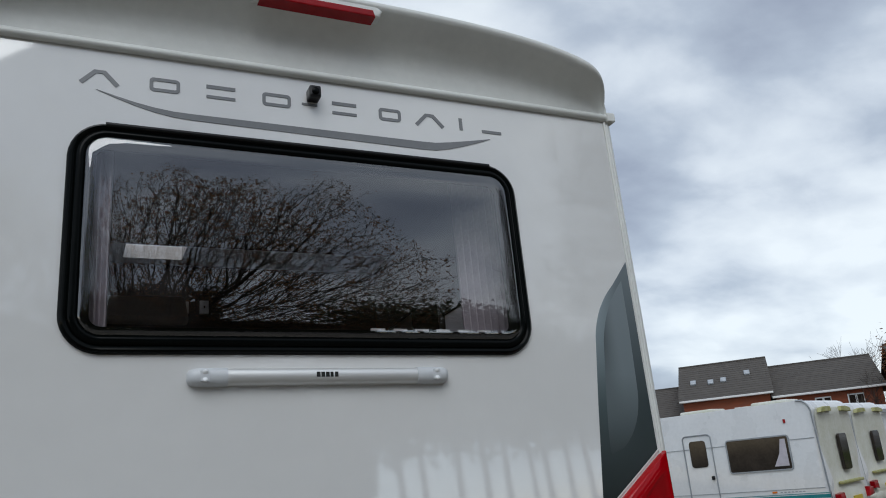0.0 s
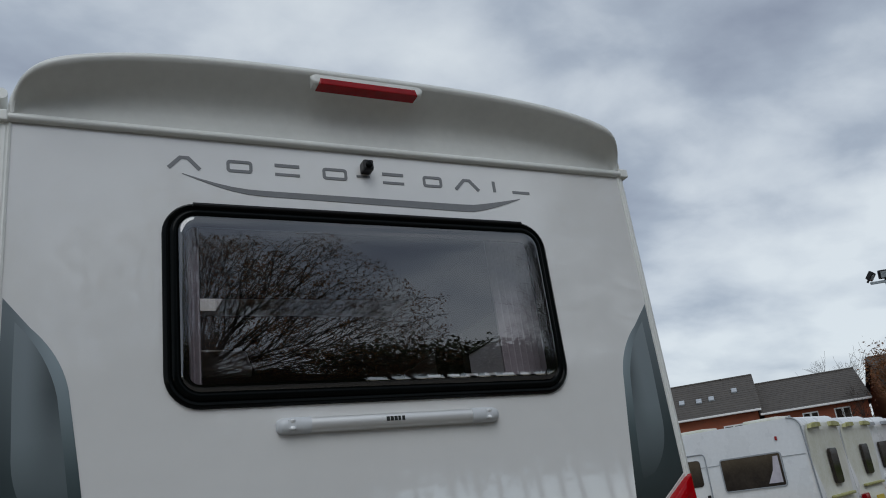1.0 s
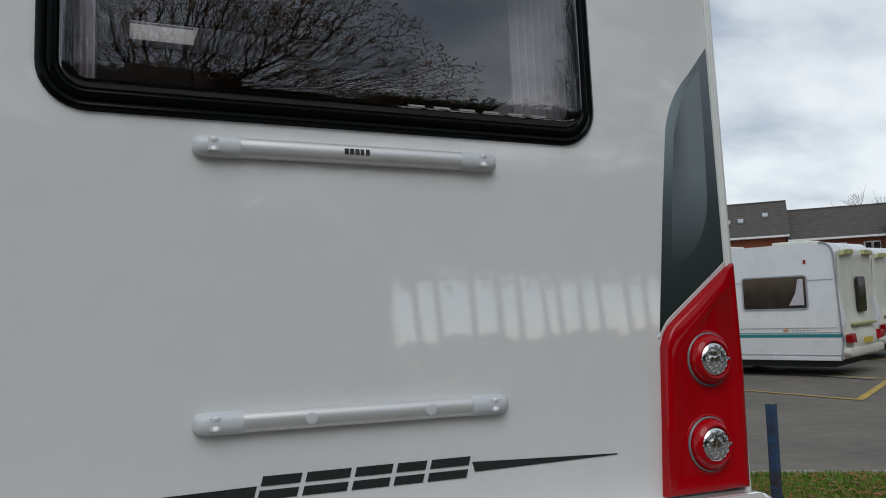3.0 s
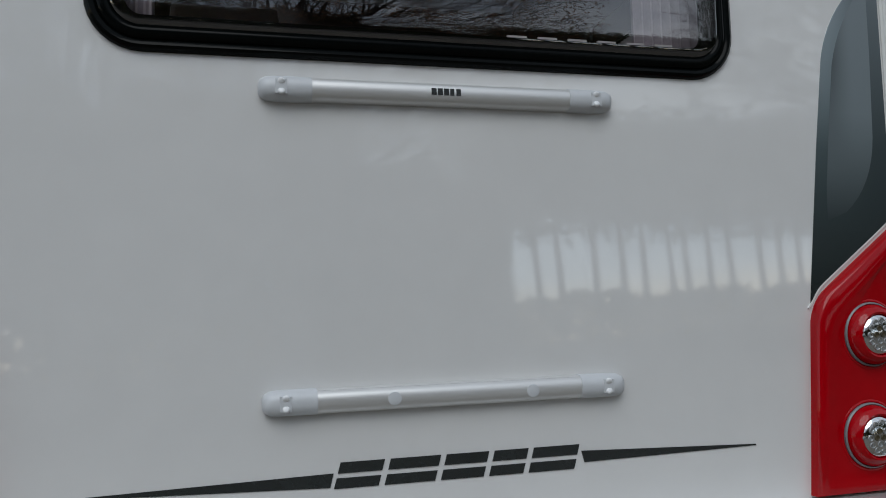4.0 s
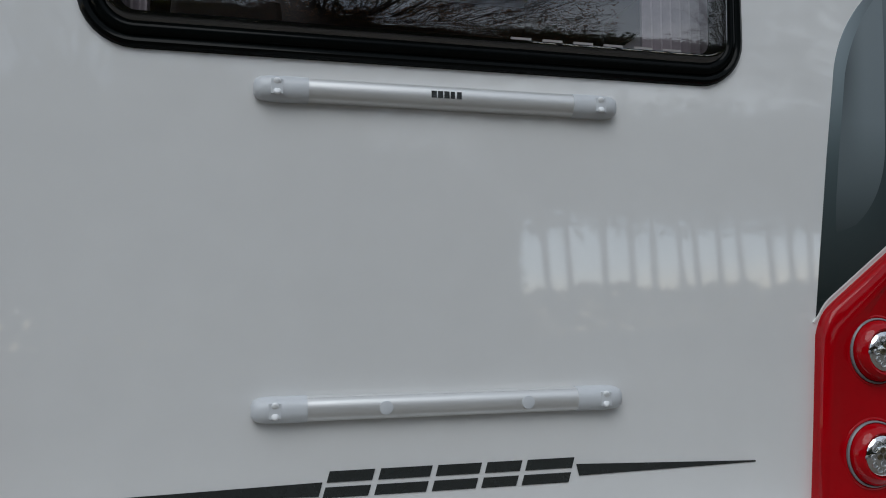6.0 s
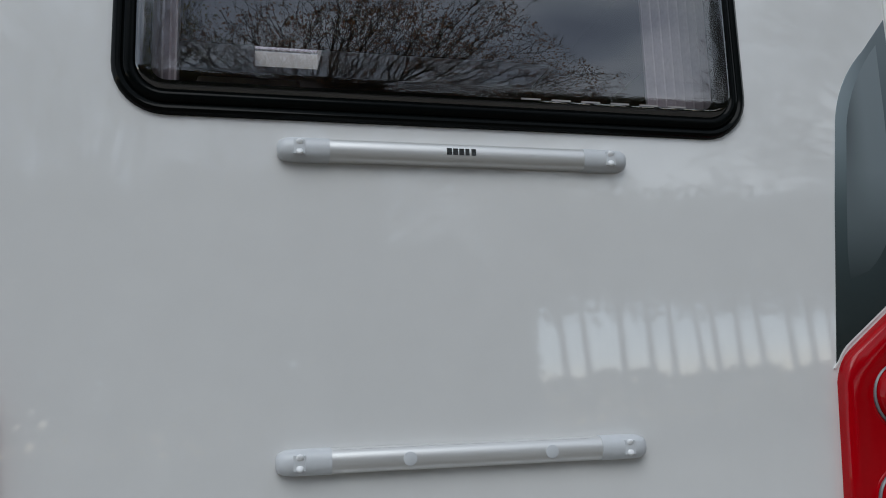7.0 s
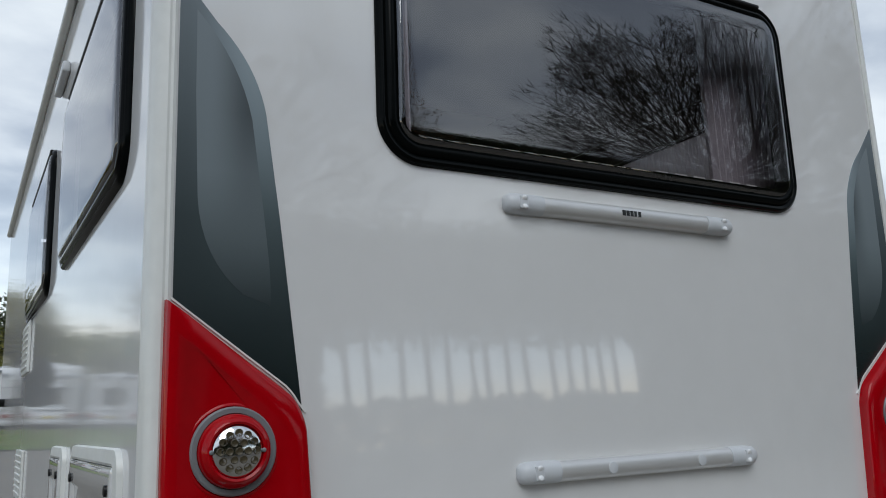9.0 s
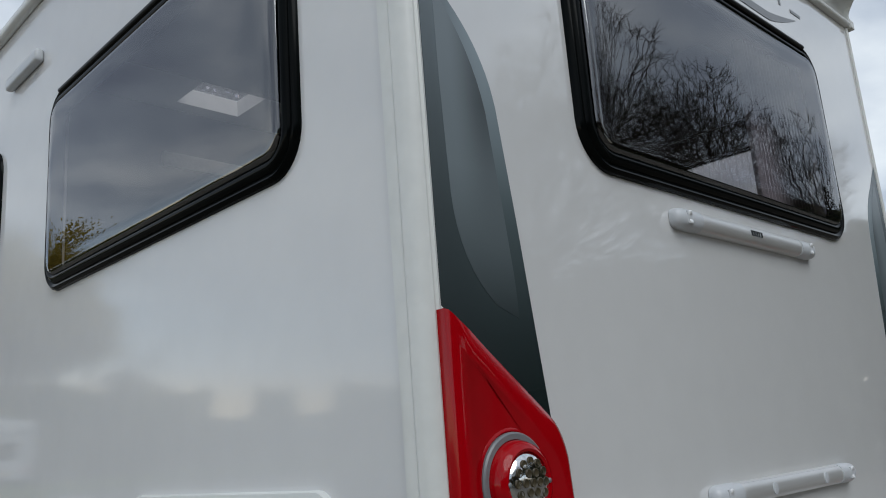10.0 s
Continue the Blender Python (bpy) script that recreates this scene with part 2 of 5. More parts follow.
def tube(bm, pts, radii, sides=8, cap=True):
    """A tapered tube along points."""
    rings = []
    n = len(pts)
    pts = [Vector(p) for p in pts]
    for i, p in enumerate(pts):
        d = (pts[min(i + 1, n - 1)] - pts[max(i - 1, 0)]).normalized()
        q = d.to_track_quat("Z", "Y")
        rings.append([bm.verts.new(p + q @ Vector((math.cos(a) * radii[i], math.sin(a) * radii[i], 0))) for a in [2 * math.pi * k / sides for k in range(sides)]])
    for a, b in zip(rings, rings[1:]):
        for k in range(sides):
            bm.faces.new((a[k], a[(k + 1) % sides], b[(k + 1) % sides], b[k]))
    if cap:
        bm.faces.new(rings[0][::-1])
        bm.faces.new(rings[-1])
    return bm


def lathe(profile, sides=32, m=None):
    """A body of revolution about z from (radius, height) points; radius 0 closes it."""
    bm = bmesh.new()
    rings = []
    for r, h in profile:
        if r < 1e-6:
            rings.append([bm.verts.new((0, 0, h))])
        else:
            rings.append([bm.verts.new((r * math.cos(2 * math.pi * k / sides), r * math.sin(2 * math.pi * k / sides), h)) for k in range(sides)])
    for a, b in zip(rings, rings[1:]):
        for k in range(sides):
            j = (k + 1) % sides
            if len(a) == 1 and len(b) == 1:
                continue
            if len(a) == 1:
                bm.faces.new((a[0], b[j], b[k]))
            elif len(b) == 1:
                bm.faces.new((a[k], a[j], b[0]))
            else:
                bm.faces.new((a[k], a[j], b[j], b[k]))
    if m is not None:
        bmesh.ops.transform(bm, matrix=m, verts=bm.verts)
    return bm


def prism(pts, y0, y1, bevel=0.0, seg=2):
    """A plate from an outline in (x, z), between depths y0 and y1."""
    bm = bmesh.new()
    a = [bm.verts.new((x, y0, z)) for x, z in pts]
    b = [bm.verts.new((x, y1, z)) for x, z in pts]
    bm.faces.new(a)
    bm.faces.new(b[::-1])
    n = len(pts)
    for k in range(n):
        bm.faces.new((a[k], b[k], b[(k + 1) % n], a[(k + 1) % n]))
    if bevel:
        rim = [e for e in bm.edges if all(abs(v.co.y - min(y0, y1)) < 1e-6 for v in e.verts)]
        bmesh.ops.bevel(bm, geom=rim, offset=bevel, segments=seg, profile=0.6, affect="EDGES", clamp_overlap=True)
    return bm


def ease(v):
    v = min(1.0, max(0.0, v))
    return v * v * (3 - 2 * v)


def round_rect(cx, cz, hw, hh, r, n=8):
    pts = []
    for sx, sz, a0 in ((1, 1, 0), (-1, 1, 90), (-1, -1, 180), (1, -1, 270)):
        for k in range(n + 1):
            a = radians(a0 + 90 * k / n)
            pts.append((cx + sx * (hw - r) + r * math.cos(a), cz + sz * (hh - r) + r * math.sin(a)))
    return pts


def inset(cx, cz, hw, hh, r, d, n=8):
    return round_rect(cx, cz, hw - d, hh - d, max(0.004, r - d), n)


def densify(pts, per, cuts):
    """Cut the straight sides of a rounded outline into short steps; per is the points of one corner."""
    fine = []
    n = len(pts)
    for k in range(n):
        fine.append(pts[k])
        if k % per == per - 1:
            q = pts[(k + 1) % n]
            fine += [(pts[k][0] + (q[0] - pts[k][0]) * f / cuts, pts[k][1] + (q[1] - pts[k][1]) * f / cuts) for f in range(1, cuts)]
    return fine


def loft(loops, closed=True, cap=False):
    """Faces between loops of equal length of 3D points."""
    bm = bmesh.new()
    rings = [[bm.verts.new(p) for p in lp] for lp in loops]
    n = len(rings[0])
    for a, b in zip(rings, rings[1:]):
        for k in range(n if closed else n - 1):
            bm.faces.new((a[k], a[(k + 1) % n], b[(k + 1) % n], b[k]))
    if cap:
        bm.faces.new(rings[0][::-1])
        bm.faces.new(rings[-1])
    return bm


def wall_with_hole(x0, x1, z0, z1, hole, y0, y1):
    """A rectangular sheet in x and z with one hole, thickness y0 to y1."""
    cx = sum(p[0] for p in hole) / len(hole)
    cz = sum(p[1] for p in hole) / len(hole)
    outer = []
    for x, z in hole:
        dx, dz = x - cx, z - cz
        s = min(((x1 - cx) / dx if dx > 0 else (x0 - cx) / dx) if abs(dx) > 1e-9 else 1e9, ((z1 - cz) / dz if dz > 0 else (z0 - cz) / dz) if abs(dz) > 1e-9 else 1e9)
        outer.append([cx + dx * s, cz + dz * s])
    for qx, qz in ((x0, z0), (x0, z1), (x1, z0), (x1, z1)):
        k = min(range(len(outer)), key=lambda i: (outer[i][0] - qx) ** 2 + (outer[i][1] - qz) ** 2)
        outer[k] = [qx, qz]
    return loft([[(x, y0, z) for x, z in hole], [(x, y0, z) for x, z in outer], [(x, y1, z) for x, z in outer], [(x, y1, z) for x, z in hole], [(x, y0, z) for x, z in hole]])


# ---- motorhome ----
CX = 0.0125          # centre line
HW = 1.125           # half width of the flat rear sheet
SIDE = 1.155         # half width at the side walls
LEN = 6.2            # rear sheet to windscreen
home = thing("motorhome", "white motorhome with slate-grey and red rear graphics on asphalt", "motorhome", TILT)

WIN = (CX, 2.187, 0.698, 0.329, 0.105)       # rear window: centre, half sizes, corner radius
rear = part("rear_wall", wall_with_hole(CX - HW, CX + HW, 0.86, 2.775, inset(*WIN, 0.03), 0.0, 0.035), "gelcoat", home, "glossy white rear panel")


def window(win, parent, to_side=None, pane_material="pane", pane_label="dark smoked acrylic pane"):
    """A bonded acrylic caravan window: outer rubber, stepped frame, bowed pane, top hinge rail."""
    fr = loft([[(x, y, z) for x, z in inset(*win, d)] for d, y in ((0.0, 0.0), (0.002, -0.010), (0.010, -0.016), (0.018, -0.014), (0.021, -0.011), (0.025, -0.017), (0.034, -0.022), (0.041, -0.020), (0.046, -0.017), (0.046, 0.02))])
    frame_ob = smooth(part("window_frame", fr, "rubber", parent, "black rubber and plastic window frame"), 50)
    # the pane bulges a little over its whole height and turns back at its rim
    rows = []
    for d, y in ((0.046, -0.0180), (0.049, -0.0220), (0.054, -0.0243), (0.064, -0.0256), (0.090, -0.0264), (0.14, -0.027), (0.19, -0.027), (0.25, -0.027), (0.31, -0.027)):
        loop = densify(inset(*win, d), 9, 24)
        rows.append([(x, y - (0.0048 if d > 0.048 else 0.0035) * (1 - ((z - win[1]) / win[3]) ** 2), z) for x, z in loop])
    pb = loft(rows)
    pb.verts.ensure_lookup_table()
    pb.faces.new(pb.verts[len(pb.verts) - len(rows[0]):])
    pane = smooth(part("pane", pb, pane_material, frame_ob, pane_label), 60)
    pane.visible_shadow = False
    # opaque black border printed round the pane
    bl = loft([[(x, y, z) for x, z in inset(*win, d)] for d, y in ((0.040, 0.004), (0.075, 0.004), (0.075, 0.012), (0.040, 0.012), (0.040, 0.004))])
    part("black_border", bl, "rubber", frame_ob)
    cx, cz, hw, hh, r = win
    hinge = tube(bmesh.new(), [(cx - hw + r * 0.9, -0.014, cz + hh - 0.008), (cx + hw - r * 0.9, -0.014, cz + hh - 0.008)], [0.0085, 0.0085], 10)
    smooth(part("hinge_rail", hinge, "black", frame_ob))
    if to_side is not None:
        frame_ob.matrix_basis = to_side
    return frame_ob


rw = window(WIN, home)

# corner mouldings, ribbed, full height
for s in (-1, 1):
    xs = CX + s * HW
    prof = [(0.0, 0.0), (0.0, -0.004), (0.006, -0.007), (0.011, -0.004), (0.016, -0.006), (0.026, -0.003), (0.034, 0.006), (0.038, 0.018), (0.040, 0.030), (0.037, 0.036), (0.040, 0.042), (0.040, 0.060), (0.034, 0.066), (0.030, 0.07), (0.0, 0.07)]
    loops = [[(xs + s * a, b, z) for a, b in prof] for z in (0.86, 1.4, 2.0, 2.5, 2.775)]
    smooth(part("corner_moulding", loft(loops, cap=True), "moulding", home), 35)

# roof spoiler over the rear sheet: an arched lip that overhangs a scooped underside
def spoiler_arch(half, high, th):
    c, q = math.cos(th), max(0.0, math.sin(th))
    return CX - half * math.copysign(abs(c) ** 0.66, c), high * q ** 0.66


bm = bmesh.new()
rings = []
N = 96
for i in range(N + 1):
    # steps crowd toward the ends, where the arch is steep
    w = i / N
    th = math.pi * (w - math.sin(4 * math.pi * w) / (4 * math.pi) * 0.55)
    x, h = spoiler_arch(1.130, 0.246, th)
    k = ease(h / 0.17)
    d = 0.014 + 0.028 * k
    nx, nh = ((x - CX) / 1.130) ** 3 / 1.130, (h / 0.246) ** 3 / 0.246
    nl = math.hypot(nx, nh) or 1.0
    nx, nh = nx / nl, nh / nl
    xi, hi = x - nx * d, max(0.004, h - nh * d)
    xb = max(CX - 1.085, min(CX + 1.085, x))
    prof = [(xb + (xi - xb) * f, y, hi * f) for f, y in ((0.0, 0.0), (0.30, -0.002 * k), (0.50, -0.007 * k), (0.62, -0.020 * k), (0.76, -0.052 * k), (0.91, -0.092 * k - 0.002), (1.0, -0.110 * k - 0.005))]
    prof += [(xi + nx * d * f, y * (0.15 + 0.85 * k), hi + (h - hi) * f) for f, y in ((0.25, -0.124), (0.60, -0.124), (0.88, -0.110), (1.0, -0.088))]
    prof += [(x + nx * 0.006, -0.02, h + nh * 0.006)]
    for half, high, y in ((1.140, 0.247, 0.03), (1.154, 0.234, 0.09), (1.165, 0.208, 0.5)):
        xo, ho = spoiler_arch(half, high, th)
        prof.append((xo, y, ho))
    rings.append([bm.verts.new((a, b, 2.775 + c)) for a, b, c in prof])
for a, b in zip(rings, rings[1:]):
    for k in range(len(a) - 1):
        bm.faces.new((a[k], b[k], b[k + 1], a[k + 1]))
smooth(part("roof_spoiler", bm, "moulding", home, "moulded white roof spoiler with a scooped underside"), 60)
# brake lamp in its raised surround
zb = 2.956
bz = prism([(CX - 0.205, zb - 0.006), (CX + 0.205, zb - 0.006), (CX + 0.215, zb + 0.022), (CX + 0.190, zb + 0.044), (CX - 0.190, zb + 0.044), (CX - 0.215, zb + 0.022)], -0.122, -0.03, 0.012, 3)
smooth(part("lamp_surround", bz, "moulding", home), 50)
lens = prism([(CX - 0.187, zb - 0.009), (CX + 0.187, zb - 0.009), (CX + 0.180, zb + 0.016), (CX - 0.180, zb + 0.016)], -0.1255, -0.05, 0.004)
part("brake_lamp", lens, "red_lens", home, "red high-level brake lamp")

# seam rail
rail = tube(bmesh.new(), [(CX - 1.168, -0.006, 2.768), (CX + 1.168, -0.006, 2.768)], [0.0145, 0.0145], 12)
smooth(part("seam_rail", rail, "moulding", home, "white half-round trim rail"), 50)
for s in (-1, 1):
    part("rail_end", boxm(CX + s * 1.135, CX + s * 1.172, -0.022, 0.02, 2.750, 2.786, 0.005), "moulding", home)

# rear-view camera
cm = part("camera_housing", boxm(CX - 0.020, CX + 0.018, -0.045, 0.002, 2.672, 2.712, 0.007), "black", home, "small black reversing camera")
smooth(part("camera_lens", lathe([(0.012, 0), (0.012, 0.004), (0.007, 0.006), (0, 0.006)], 16, pose(CX - 0.002, -0.045, 2.69, 90, 0, 0)), "rubber", cm))

# maker's marks: plain shapes in their inks
def mark(name, pts, ink, depth=-0.0018):
    return part(name, prism(pts, depth, 0.001), ink, home)


def strip(pts, w):
    """An outline of even width w along a line of (x, z) points."""
    up, lo = [], []
    n = len(pts)
    for i, p in enumerate(pts):
        a, b = pts[max(0, i - 1)], pts[min(n - 1, i + 1)]
        d = Vector((b[0] - a[0], b[1] - a[1])).normalized()
        q = w[i] if isinstance(w, (list, tuple)) else w
        up.append((p[0] - d.y * q / 2, p[1] + d.x * q / 2))
        lo.append((p[0] + d.y * q / 2, p[1] - d.x * q / 2))
    return up + lo[::-1]


ZL = 2.642
for cx, w, kind in ((-0.625, 0.098, "arch"), (-0.447, 0.086, "frame"), (-0.285, 0.086, "bar"), (-0.115, 0.090, "frame"), (0.105, 0.082, "bar"), (0.262, 0.078, "frame"), (0.405, 0.098, "arch"), (0.522, 0.012, "post"), (0.640, 0.076, "low")):
    x0, x1, z1 = CX + cx - w / 2, CX + cx + w / 2, ZL + 0.045
    if kind == "arch":
        mark("maker_mark", strip([(x0, ZL), (CX + cx - 0.012, z1 - 0.005), (CX + cx + 0.012, z1 - 0.005), (x1, ZL)], 0.013), "silver_ink")
    elif kind == "frame":
        rr = (CX + cx, (ZL + z1) / 2, w / 2, 0.0225, 0.012)
        part("maker_mark", loft([[(x, y, z) for x, z in inset(*rr, d)] for d, y in ((0, 0.001), (0, -0.0018), (0.0105, -0.0018), (0.0105, 0.001))]), "silver_ink", home)
    elif kind == "bar":
        mark("maker_mark", [(x0, z1 - 0.012), (x1, z1 - 0.012), (x1, z1), (x0, z1)], "silver_ink")
        mark("maker_mark", [(x0, ZL), (x1, ZL), (x1, ZL + 0.010), (x0, ZL + 0.010)], "silver_ink")
    elif kind == "post":
        mark("maker_mark", [(x0, ZL), (x1, ZL), (x1, z1), (x0, z1)], "silver_ink")
    else:
        mark("maker_mark", [(x0, ZL), (x1, ZL), (x1, ZL + 0.011), (x0, ZL + 0.011)], "silver_ink")
mark("maker_mark", [(CX - 0.035, 2.660), (CX + 0.015, 2.660), (CX + 0.015, 2.668), (CX - 0.035, 2.668)], "silver_ink")
top_l, low_l = [], []
for i in range(25):
    u = i / 24
    x = CX - 0.632 + 1.262 * u
    dip = 2.624 - 0.052 * math.sin(math.pi * min(1, u / 0.20) / 2) + 0.056 * max(0, (u - 0.82) / 0.18) ** 1.3 - 0.008 * u
    th = 0.0015 + (0.016 + 0.014 * u) * math.sin(math.pi * min(1, u / 0.22) / 2) * math.sin(math.pi * min(1, (1 - u) / 0.2) / 2)
    top_l.append((x, dip + th / 2))
    low_l.append((x, dip - th / 2))
mark("maker_swoosh", top_l + low_l[::-1], "silver_ink")
# lower mark: slanted plain blocks between two tapering darts
ZI = 1.010
for a, b in ((-0.243, -0.155), (-0.143, -0.040), (-0.028, 0.062), (0.074, 0.148), (0.160, 0.262)):
    x0, x1, sl, hh = CX + a, CX + b, 0.014, 0.050
    # a slanted plain block split by a pale slit
    mark("model_mark", [(x0, ZI), (x1, ZI), (x1 + sl * 0.42, ZI + 0.020), (x0 + sl * 0.42, ZI + 0.020)], "ink")
    mark("model_mark", [(x0 + sl * 0.58, ZI + 0.029), (x1 + sl * 0.58, ZI + 0.029), (x1 + sl, ZI + hh), (x0 + sl, ZI + hh)], "ink")
mark("model_dart", [(CX - 0.690, 1.028), (CX - 0.250, 1.013), (CX - 0.243, 1.040), (CX - 0.690, 1.032)], "ink")
mark("model_dart", [(CX + 0.286, 1.022), (CX + 0.705, 1.028), (CX + 0.705, 1.031), (CX + 0.280, 1.046)], "ink")


# bicycle-carrier rails
def carrier_rail(z, badge):
    half = 0.379
    c = CX + 0.001
    r = []
    for x in (-half + 0.10, half - 0.10):
        r.append([(c + x, -0.029 * max(0.0, math.sin(a)) ** 0.62 - 0.001, z + 0.0240 * math.cos(a)) for a in [math.pi * k / 14 for k in range(15)]])
    body = smooth(part("carrier_rail", loft(r, closed=True, cap=True), "alu", home, "satin aluminium bicycle-carrier rail"), 40)
    for s in (-1, 1):
        rr = []
        for f, g in ((0.104, 1.0), (0.104, 1.035), (0.060, 1.035), (0.030, 1.02), (0.014, 0.95), (0.004, 0.74), (0.0, 0.40)):
            rr.append([(c + s * (half - f), -0.0295 * g * max(0.0, math.sin(a)) ** 0.62 - 0.001, z + 0.0243 * g * math.cos(a)) for a in [math.pi * k / 14 for k in range(15)]])
        cap = smooth(part("end_cap", loft(rr, closed=True, cap=True), "cap", body, "pale grey plastic end cap"), 45)
        part("screw_plate", boxm(c + s * (half - 0.055), c + s * (half - 0.032), -0.0318, -0.02, z - 0.0150, z + 0.0150, 0.0015), "cap", cap)
        for dz in (-0.010, 0.010):
            sc = lathe([(0.0075, 0), (0.0075, 0.003), (0.005, 0.005), (0, 0.0045)], 14, pose(c + s * (half - 0.044), -0.0290, z + dz, 90 + (25 if dz > 0 else -25), 0, 0))
            smooth(part("screw_cover", sc, "screw", cap), 60)
    if badge:
        for k, (w, g) in enumerate(((0.012, 0), (0.012, 0), (0.012, 0), (0.010, 0), (0.011, 0))):
            x = c - 0.0325 + k * 0.0132
            part("badge_mark", prism([(x, z - 0.005), (x + w - 0.0012, z - 0.005), (x + w - 0.0012, z + 0.009), (x, z + 0.009)], -0.0304, -0.026), "ink", body)
    else:
        for dx in (-0.125, 0.165):
            sc = lathe([(0.0135, -0.002), (0.0135, 0.0012), (0.012, 0.0018), (0, 0.0018)], 20, pose(c + dx, -0.0293, z - 0.001, 90, 0, 0))
            smooth(part("plug", sc, "cap", body), 60)
        part("groove", boxm(c - half + 0.105, c + half - 0.105, -0.0195, -0.015, z + 0.0195, z + 0.0210), "grey_ring", body)
    return body


carrier_rail(1.795, True)
carrier_rail(1.181, False)


# rear corner graphics and lamp clusters
def side_x(s, x):
    return CX + s * x


def bez(p0, p1, p2, n=8):
    return [((1 - t) ** 2 * p0[0] + 2 * t * (1 - t) * p1[0] + t * t * p2[0], (1 - t) ** 2 * p0[1] + 2 * t * (1 - t) * p1[1] + t * t * p2[1]) for t in [k / n for k in range(n + 1)]]


for s in (-1, 1):
    outline = [(1.121, 2.195)] + bez((1.048, 2.107), (0.966, 2.03), (0.946, 1.925), 10) + [(0.917, 1.71), (0.872, 1.332)] + bez((0.874, 1.335), (0.889, 1.365), (0.915, 1.385), 5)[1:] + [(1.121, 1.545)]
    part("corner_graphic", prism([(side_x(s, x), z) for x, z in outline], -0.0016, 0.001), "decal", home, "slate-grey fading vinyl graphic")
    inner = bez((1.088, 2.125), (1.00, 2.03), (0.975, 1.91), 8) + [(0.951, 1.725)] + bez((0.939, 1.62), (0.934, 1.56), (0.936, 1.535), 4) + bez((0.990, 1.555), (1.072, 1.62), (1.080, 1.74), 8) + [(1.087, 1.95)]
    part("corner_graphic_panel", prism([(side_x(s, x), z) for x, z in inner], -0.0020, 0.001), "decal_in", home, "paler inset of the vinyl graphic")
    edge = strip([(0.866, 1.330)] + bez((0.874, 1.335), (0.889, 1.370), (0.915, 1.388), 5)[1:] + [(1.132, 1.549)], 0.0034)
    part("graphic_edge", prism([(side_x(s, x), z) for x, z in edge], -0.004, 0.001), "moulding", home)
    red = [(1.136, 1.538), (1.10, 1.512), (0.925, 1.382)] + bez((0.905, 1.366), (0.880, 1.345), (0.870, 1.30), 5) + [(0.857, 1.10), (0.843, 0.905), (1.126, 0.905), (1.138, 1.22)]
    inn = [(1.122, 1.482), (1.090, 1.458), (0.945, 1.350)] + bez((0.925, 1.332), (0.900, 1.312), (0.888, 1.27), 5) + [(0.874, 1.10), (0.861, 0.917), (1.112, 0.917), (1.121, 1.22)]
    def ring_of(pts, y):
        return [(side_x(s, x), y, z) for x, z in pts]
    def shrink(pts, d):
        cx_, cz_ = 1.01, 1.18
        return [(x - math.copysign(min(abs(x - cx_), d), x - cx_), z - math.copysign(min(abs(z - cz_), d), z - cz_)) for x, z in pts]
    rp = loft([ring_of(red, 0.012), ring_of(red, -0.020), ring_of(shrink(red, 0.003), -0.028), ring_of(shrink(red, 0.009), -0.031), ring_of(inn, -0.0335), ring_of(shrink(inn, 0.010), -0.0325), ring_of(shrink(inn, 0.026), -0.0290), ring_of(shrink(inn, 0.046), -0.0265)])
    rp.verts.ensure_lookup_table()
    rp.faces.new(rp.verts[len(rp.verts) - len(red):])
    cl = smooth(part("lamp_housing", rp, "red", home, "glossy red moulded lamp cluster"), 50)
    for xc, zc in ((1.0125, 1.265), (0.994, 1.034)):
        at = pose(side_x(s, xc), -0.027, zc, 90, 0, 0)
        rout = 0.079 if s < 0 else 0.0745
        smooth(part("lamp_dish", lathe([(rout + 0.010, -0.004), (rout + 0.006, 0.0005), (rout + 0.002, 0.0012), (rout, -0.003)], 40, at), "red", cl), 60)
        rin = 0.0675 if s < 0 else 0.0705
        smooth(part("lamp_ring", lathe([(rout, -0.004), (rout, 0.004), (rout - 0.003, 0.0065), (rin, 0.006), (rin - 0.002, 0.0)], 40, at), "grey_ring", cl), 40)
        smooth(part("lamp_bezel", lathe([(rin - 0.001, 0.0), (rin - 0.002, 0.014), (0.060, 0.026), (0.052, 0.031), (0.0475, 0.029), (0.0465, 0.02)], 40, at), "red", cl), 40)
        lensb = smooth(part("lamp_reflector", lathe([(0.0465, 0.018), (0.0465, 0.026), (0.042, 0.031), (0.03, 0.035), (0.0, 0.037)], 36, at), "chrome", cl, "chrome round lamp with a honeycomb of bulbs"), 40)
        spots = [(0, 0)] + [(0.0165 * math.cos(a), 0.0165 * math.sin(a)) for a in [math.pi / 3 * k for k in range(6)]] + [(0.0325 * math.cos(a), 0.0325 * math.sin(a)) for a in [math.pi / 6 * k for k in range(12)]]
        for j, (px, pz) in enumerate(spots):
            h = float(np.interp(math.hypot(px, pz), (0.0, 0.03, 0.044), (0.0372, 0.0352, 0.0312)))
            smooth(part("bulb", lathe([(0.0072, -0.002), (0.0072, 0.0008), (0.0062, 0.0014), (0.005, 0.0004), (0, 0.0)], 10, at @ pose(px, pz, h)), "led" if s < 0 or j in (0, 3, 4) else "bulb_clear", lensb), 60)
        for d in (-1, 1):
            smooth(part("lamp_screw", lathe([(0.0042, 0), (0.0042, 0.002), (0.002, 0.0035), (0, 0.0035)], 10, at @ pose(d * 0.0475, 0, 0.029)), "grey_ring", cl), 60)

# bumper
bp = prism(round_rect(CX, 0.65, 1.185, 0.25, 0.08, 5), -0.09, 0.3, 0.03, 3)
smooth(part("bumper", bp, "gelcoat", home, "white moulded rear bumper"), 40)

